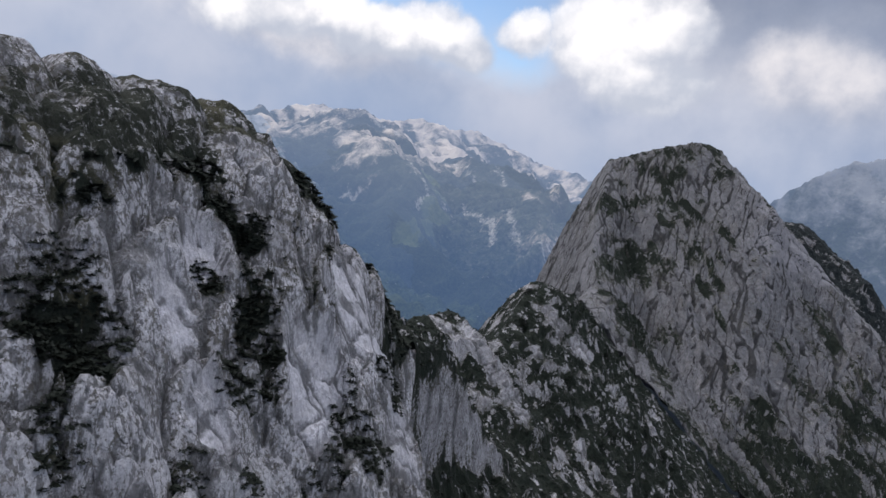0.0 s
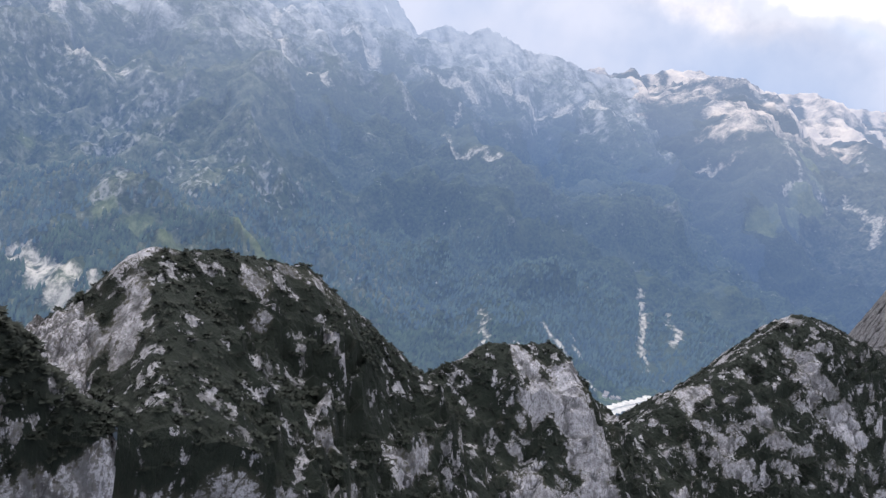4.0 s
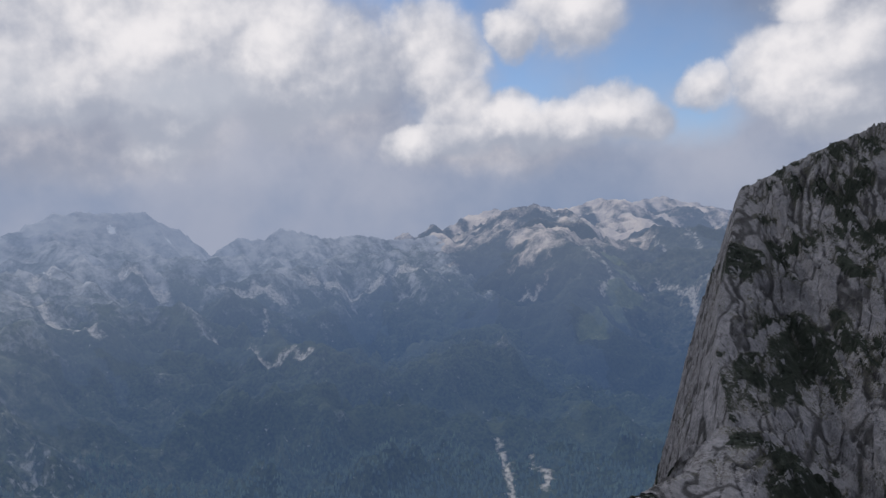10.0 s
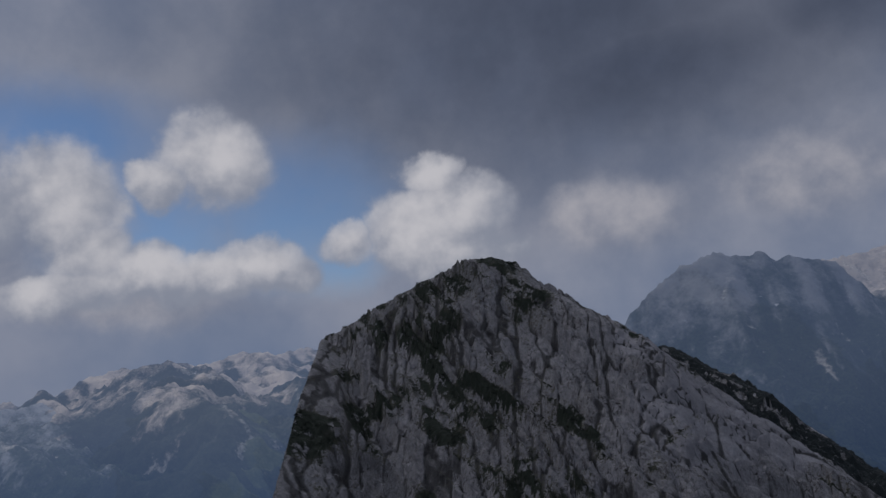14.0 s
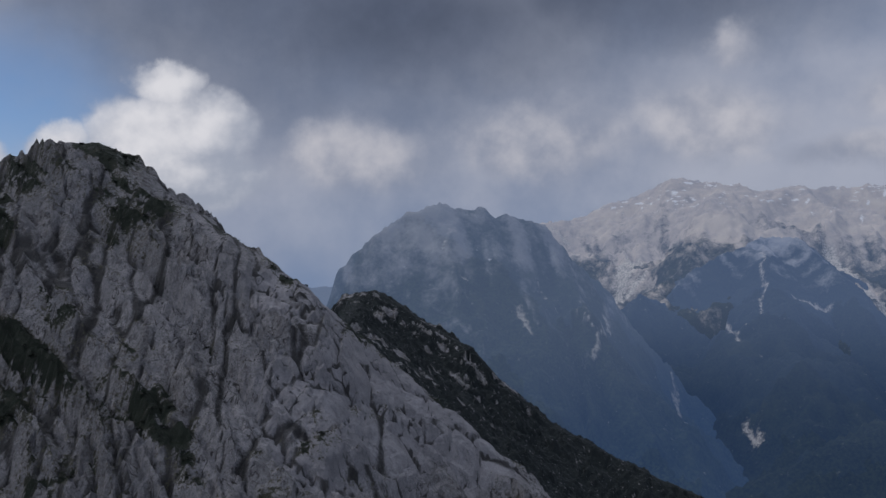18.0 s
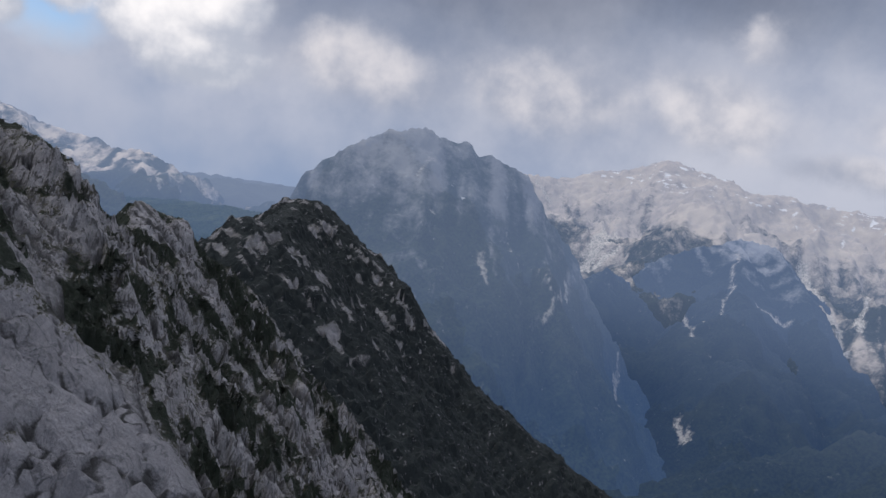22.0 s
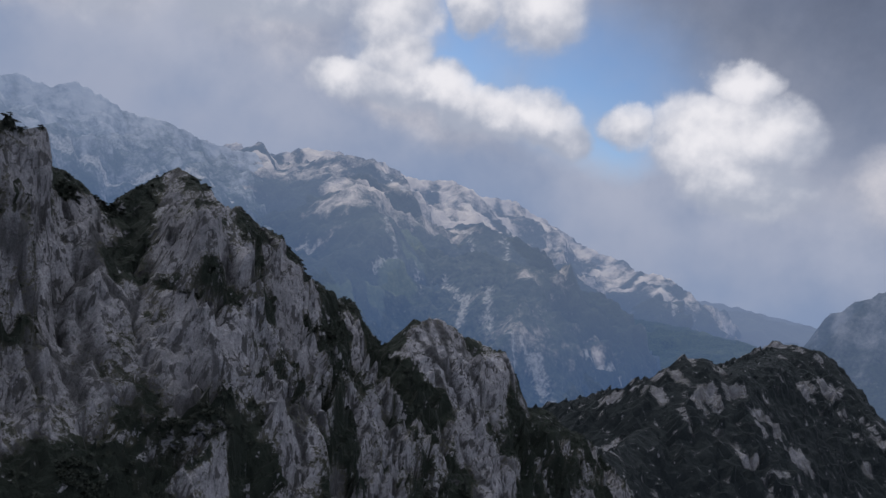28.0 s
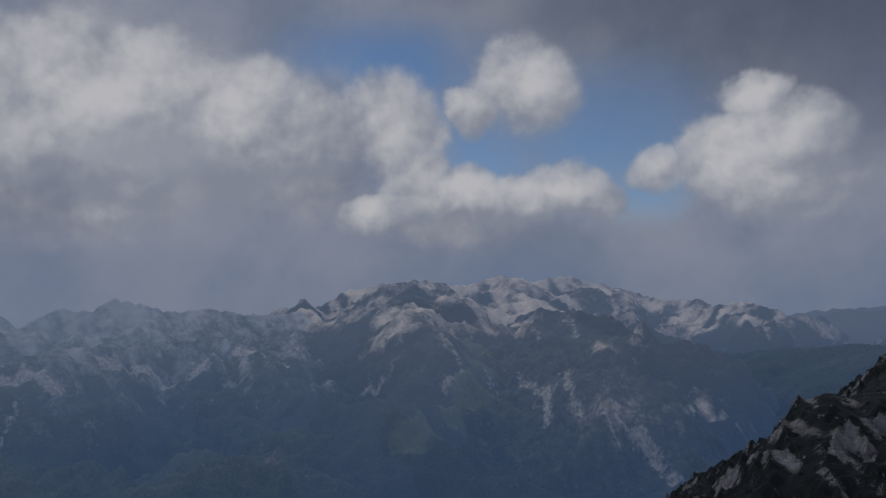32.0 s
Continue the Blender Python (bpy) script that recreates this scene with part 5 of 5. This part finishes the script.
def farmhouse(wall_mat, roof_mat, dark_mat):
    house = new("farmhouse")
    part("wall", box(6.0, 4.4, 3.2), wall_mat, house)
    bm = bmesh.new()
    for sx in (-3.4, 3.4):
        bm.verts.new((sx, -2.7, 3.0)), bm.verts.new((sx, 2.7, 3.0)), bm.verts.new((sx, 0, 5.2))
    bm.verts.ensure_lookup_table()
    v = bm.verts
    for f in ((0, 1, 2), (3, 5, 4), (0, 2, 5, 3), (1, 4, 5, 2), (0, 3, 4, 1)):
        bm.faces.new([v[i] for i in f])
    part("roof", bm, roof_mat, house, "grey shingled gable roof")
    part("chimney", box(0.6, 0.6, 1.3, 1.4, 0.7, 4.3), wall_mat, house)
    part("door", box(0.1, 0.9, 1.9, 3.02, 0.6, 0), dark_mat, house)
    for y in (-1.2, 1.6):
        part("window", box(0.1, 0.8, 0.9, 3.02, y, 1.2), dark_mat, house)
    return tagged(house, "small white farmhouse with a grey gable roof in a meadow", "house", "farmhouses by the river")


def height(patch, px_, py_):
    x, y, z = patch[:3]
    i = min(max(int(round((py_ - y[0, 0]) / (y[1, 0] - y[0, 0]))), 0), y.shape[0] - 1)
    j = min(max(int(round((px_ - x[0, 0]) / (x[0, 1] - x[0, 0]))), 0), x.shape[1] - 1)
    return float(z[i, j])


def valley_height(px_, py_):
    i, j = int(np.argmin(np.abs(gy[:, 0] - py_))), int(np.argmin(np.abs(gx[0] - px_)))
    return max(height(west, px_, py_), float(gz[i, j]))


HOUSES = [(-666, 726, 20), (-660, 735, 70), (-668, 740, 110), (-654, 729, 35), (-647, 816, 15), (-643, 826, 80), (-652, 822, 40), (-640, 835, 10)]
white_wall, grey_roof, dark_wood = hazed("lime_wash", ((0.6, 0.58, 0.54), (0.75, 0.73, 0.7)), 0.8), hazed("grey_shingle", ((0.22, 0.21, 0.2), (0.36, 0.34, 0.32)), 0.8), hazed("dark_wood", ((0.05, 0.04, 0.03), (0.09, 0.07, 0.05)), 1.0)
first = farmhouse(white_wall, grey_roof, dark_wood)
first.matrix_world = pose(HOUSES[0][0], HOUSES[0][1], valley_height(*HOUSES[0][:2]) - 0.3, 0, 0, HOUSES[0][2])
for hx, hy, turn in HOUSES[1:]:
    copy_thing(first, pose(hx, hy, valley_height(hx, hy) - 0.3, 0, 0, turn))


def conifers(name, patch, count, seed, lo, hi, label):
    """Spires of the mountain forest on the lower slopes, within a span of distance."""
    x, y, z, open_, bald = patch
    rng = np.random.default_rng(seed)
    depth = np.hypot(x + 20, y - 300)
    gy_, gx_ = np.gradient(z)
    ok = np.flatnonzero((depth > lo) & (depth < hi) & (open_ < 0.25) & (bald < 0.3) & (z > -412) & (z < -185 + 90 * fbm(x, y, x * 0, 120, 3, 251)) & (to_line(x, y, RIVER) > 24))
    pick = rng.choice(ok, count)
    cell = x[0, 1] - x[0, 0]
    ox, oy = rng.uniform(0, 1, (2, count))
    px_, py_ = x.ravel()[pick] + (ox - 0.5) * cell, y.ravel()[pick] + (oy - 0.5) * cell
    pz_ = z.ravel()[pick] + gx_.ravel()[pick] * (ox - 0.5) + gy_.ravel()[pick] * (oy - 0.5)
    hh, rr = rng.uniform(5, 10, count), rng.uniform(1.6, 2.8, count)
    a = np.arange(5) * 2 * np.pi / 5 + rng.uniform(0, 6, (count, 1))
    ring = np.stack([px_[:, None] + rr[:, None] * np.cos(a), py_[:, None] + rr[:, None] * np.sin(a), np.repeat(pz_[:, None] - 0.6, 5, 1)], -1)
    tip = np.stack([px_, py_, pz_ + hh], -1)[:, None]
    co = np.concatenate([ring, tip], 1).reshape(-1, 3).astype(np.float32)
    k = np.arange(5)
    tri = np.stack([k, (k + 1) % 5, np.full(5, 5)], -1)[None] + 6 * np.arange(count)[:, None, None]
    me = bpy.data.meshes.new(name)
    me.vertices.add(len(co))
    me.vertices.foreach_set("co", co.ravel())
    me.loops.add(tri.size)
    me.loops.foreach_set("vertex_index", tri.ravel().astype(np.int32))
    me.polygons.add(tri.size // 3)
    me.polygons.foreach_set("loop_start", np.arange(0, tri.size, 3, dtype=np.int32))
    # spruce with the haze of its distance painted on as emission
    me.materials.append(hazed("spruce", ((0.022, 0.036, 0.018), (0.055, 0.080, 0.034)), 0.05, 1 - math.exp(-(lo + hi) / 2 / 2250.0), 0.9, WEST_HAZE, 1.0))
    me.update()
    return tagged(new(name, me), label, "conifer forest", kind="stuff")


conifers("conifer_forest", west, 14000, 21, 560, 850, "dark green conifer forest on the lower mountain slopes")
conifers("conifer_forest", west, 16000, 22, 850, 1150, "blue-green conifer forest dimmed by painted haze on the slopes")


# ---- single pines and pale blocks on the near slopes ----
def pine_bush(patch, bx, by, r, seed, label, group):
    """A low spreading pine that follows the rock under it."""
    rng = np.random.default_rng(seed)
    n, blades = int(26 * r * r) + 20, 16
    rad, ang = r * np.sqrt(rng.uniform(0, 1, n)), rng.uniform(0, 2 * np.pi, n)
    px_, py_ = bx + 0.75 * rad * np.cos(ang), by + rad * np.sin(ang)
    pz_ = np.array([height(patch, u, v) for u, v in zip(px_, py_)])
    cz = height(patch, bx, by)
    keep = np.abs(pz_ - cz) < 1.4 * r
    px_, py_, pz_, rad = px_[keep], py_[keep], pz_[keep], rad[keep]
    n = len(px_)
    p = np.stack([px_ - bx, py_ - by, pz_ - cz + 0.25 * (1 - rad / r)], -1)
    a, e = rng.uniform(0, 2 * np.pi, (n, blades)), np.arcsin(rng.uniform(-0.1, 1.0, (n, blades)))
    q = rng.uniform(0.25, 0.55, (n, blades)) * min(1.0, 0.5 + 0.25 * r)
    out = np.stack([np.cos(a) * np.cos(e), np.sin(a) * np.cos(e), 0.6 * np.sin(e)], -1)
    wide = np.stack([-np.sin(a), np.cos(a), rng.uniform(-0.5, 0.5, a.shape)], -1)
    foot, tip = p[:, None] + out * 0.1, p[:, None] + out * q[..., None]
    tri = np.stack([foot + wide * (q * 0.28)[..., None], foot - wide * (q * 0.28)[..., None], tip], 2).reshape(-1, 3)
    me = bpy.data.meshes.new("dwarf_pine_bush")
    me.from_pydata(tri.tolist(), [], np.arange(len(tri)).reshape(-1, 3).tolist())
    me.materials.append(pine)
    ob = tagged(new("dwarf_pine_bush", me), label, "dwarf pine", group)
    ob.matrix_world = pose(bx, by, cz)


for k, (bx, by, r, _) in enumerate(PINES):
    pine_bush(cliff, bx, by, r, 300 + k, "dark green dwarf pine clinging to a limestone ledge" if r > 1.5 else "small dark dwarf pine in a rock crack", "dwarf pines on the cliff")


def scatter(patch, count, gap, seed, lo, hi, xlim, ylim):
    """Places with cover between lo and hi, apart from one another."""
    x, y, z, veg, nz = patch
    rng = np.random.default_rng(seed)
    ok = np.flatnonzero((veg > lo) & (veg < hi) & (x > xlim[0]) & (x < xlim[1]) & (y > ylim[0]) & (y < ylim[1]))
    got = []
    for i in rng.permutation(ok)[:6000]:
        q = (float(x.ravel()[i]), float(y.ravel()[i]), float(z.ravel()[i]))
        if all((q[0] - g[0]) ** 2 + (q[1] - g[1]) ** 2 > gap * gap for g in got):
            got.append(q)
            if len(got) == count:
                break
    return got


for k, (bx, by, bz) in enumerate(scatter(knolls, 60, 4.5, 41, 0.62, 1.1, (-128, -45), (102, 300))):
    pine_bush(knolls, bx, by, 1.6 + 1.2 * (k * 0.37 % 1), 400 + k, "dark dwarf pine bush on a rocky knoll", "dwarf pines on the knolls")
for k, (bx, by, bz) in enumerate(scatter(jagged, 50, 4.5, 42, 0.62, 1.1, (-135, -35), (572, 700))):
    pine_bush(jagged, bx, by, 1.6 + 1.3 * (k * 0.37 % 1), 500 + k, "dark dwarf pine bush between limestone ribs", "dwarf pines on the jagged ridge")


def outcrop(seed):
    """A worn block of limestone with flat faces."""
    rng = random.Random(seed)
    bm = bmesh.new()
    bmesh.ops.create_icosphere(bm, subdivisions=2, radius=1.0)
    cuts = [Vector((rng.uniform(-1, 1), rng.uniform(-1, 1), rng.uniform(-0.4, 1))).normalized() for _ in range(9)]
    for v in bm.verts:
        for c in cuts:
            over = v.co.dot(c) - 0.45
            if over > 0:
                v.co -= c * over
        v.co *= rng.uniform(0.94, 1.06)
        v.co.z *= 1.25
    me = bpy.data.meshes.new("rock_outcrop")
    bm.to_mesh(me)
    bm.free()
    me.materials.append(ridge_rock)
    return me


blocks_ = [outcrop(60 + k) for k in range(5)]
for k, (bx, by, bz) in enumerate(scatter(knolls, 45, 5.0, 43, 0.35, 0.7, (-128, -45), (102, 300)) + scatter(jagged, 40, 5.0, 44, 0.35, 0.7, (-135, -35), (572, 700))):
    ob = tagged(new("rock_outcrop", blocks_[k % 5]), "pale weathered limestone block standing among dwarf pines", "rock", "pale blocks among the pines")
    size = 0.6 + 0.8 * (k * 0.61 % 1)
    ob.matrix_world = pose(bx, by, bz - 0.35 * size, 8, 14, 47 * k) @ Matrix.Diagonal((size, size * 0.8, size * 1.1, 1))
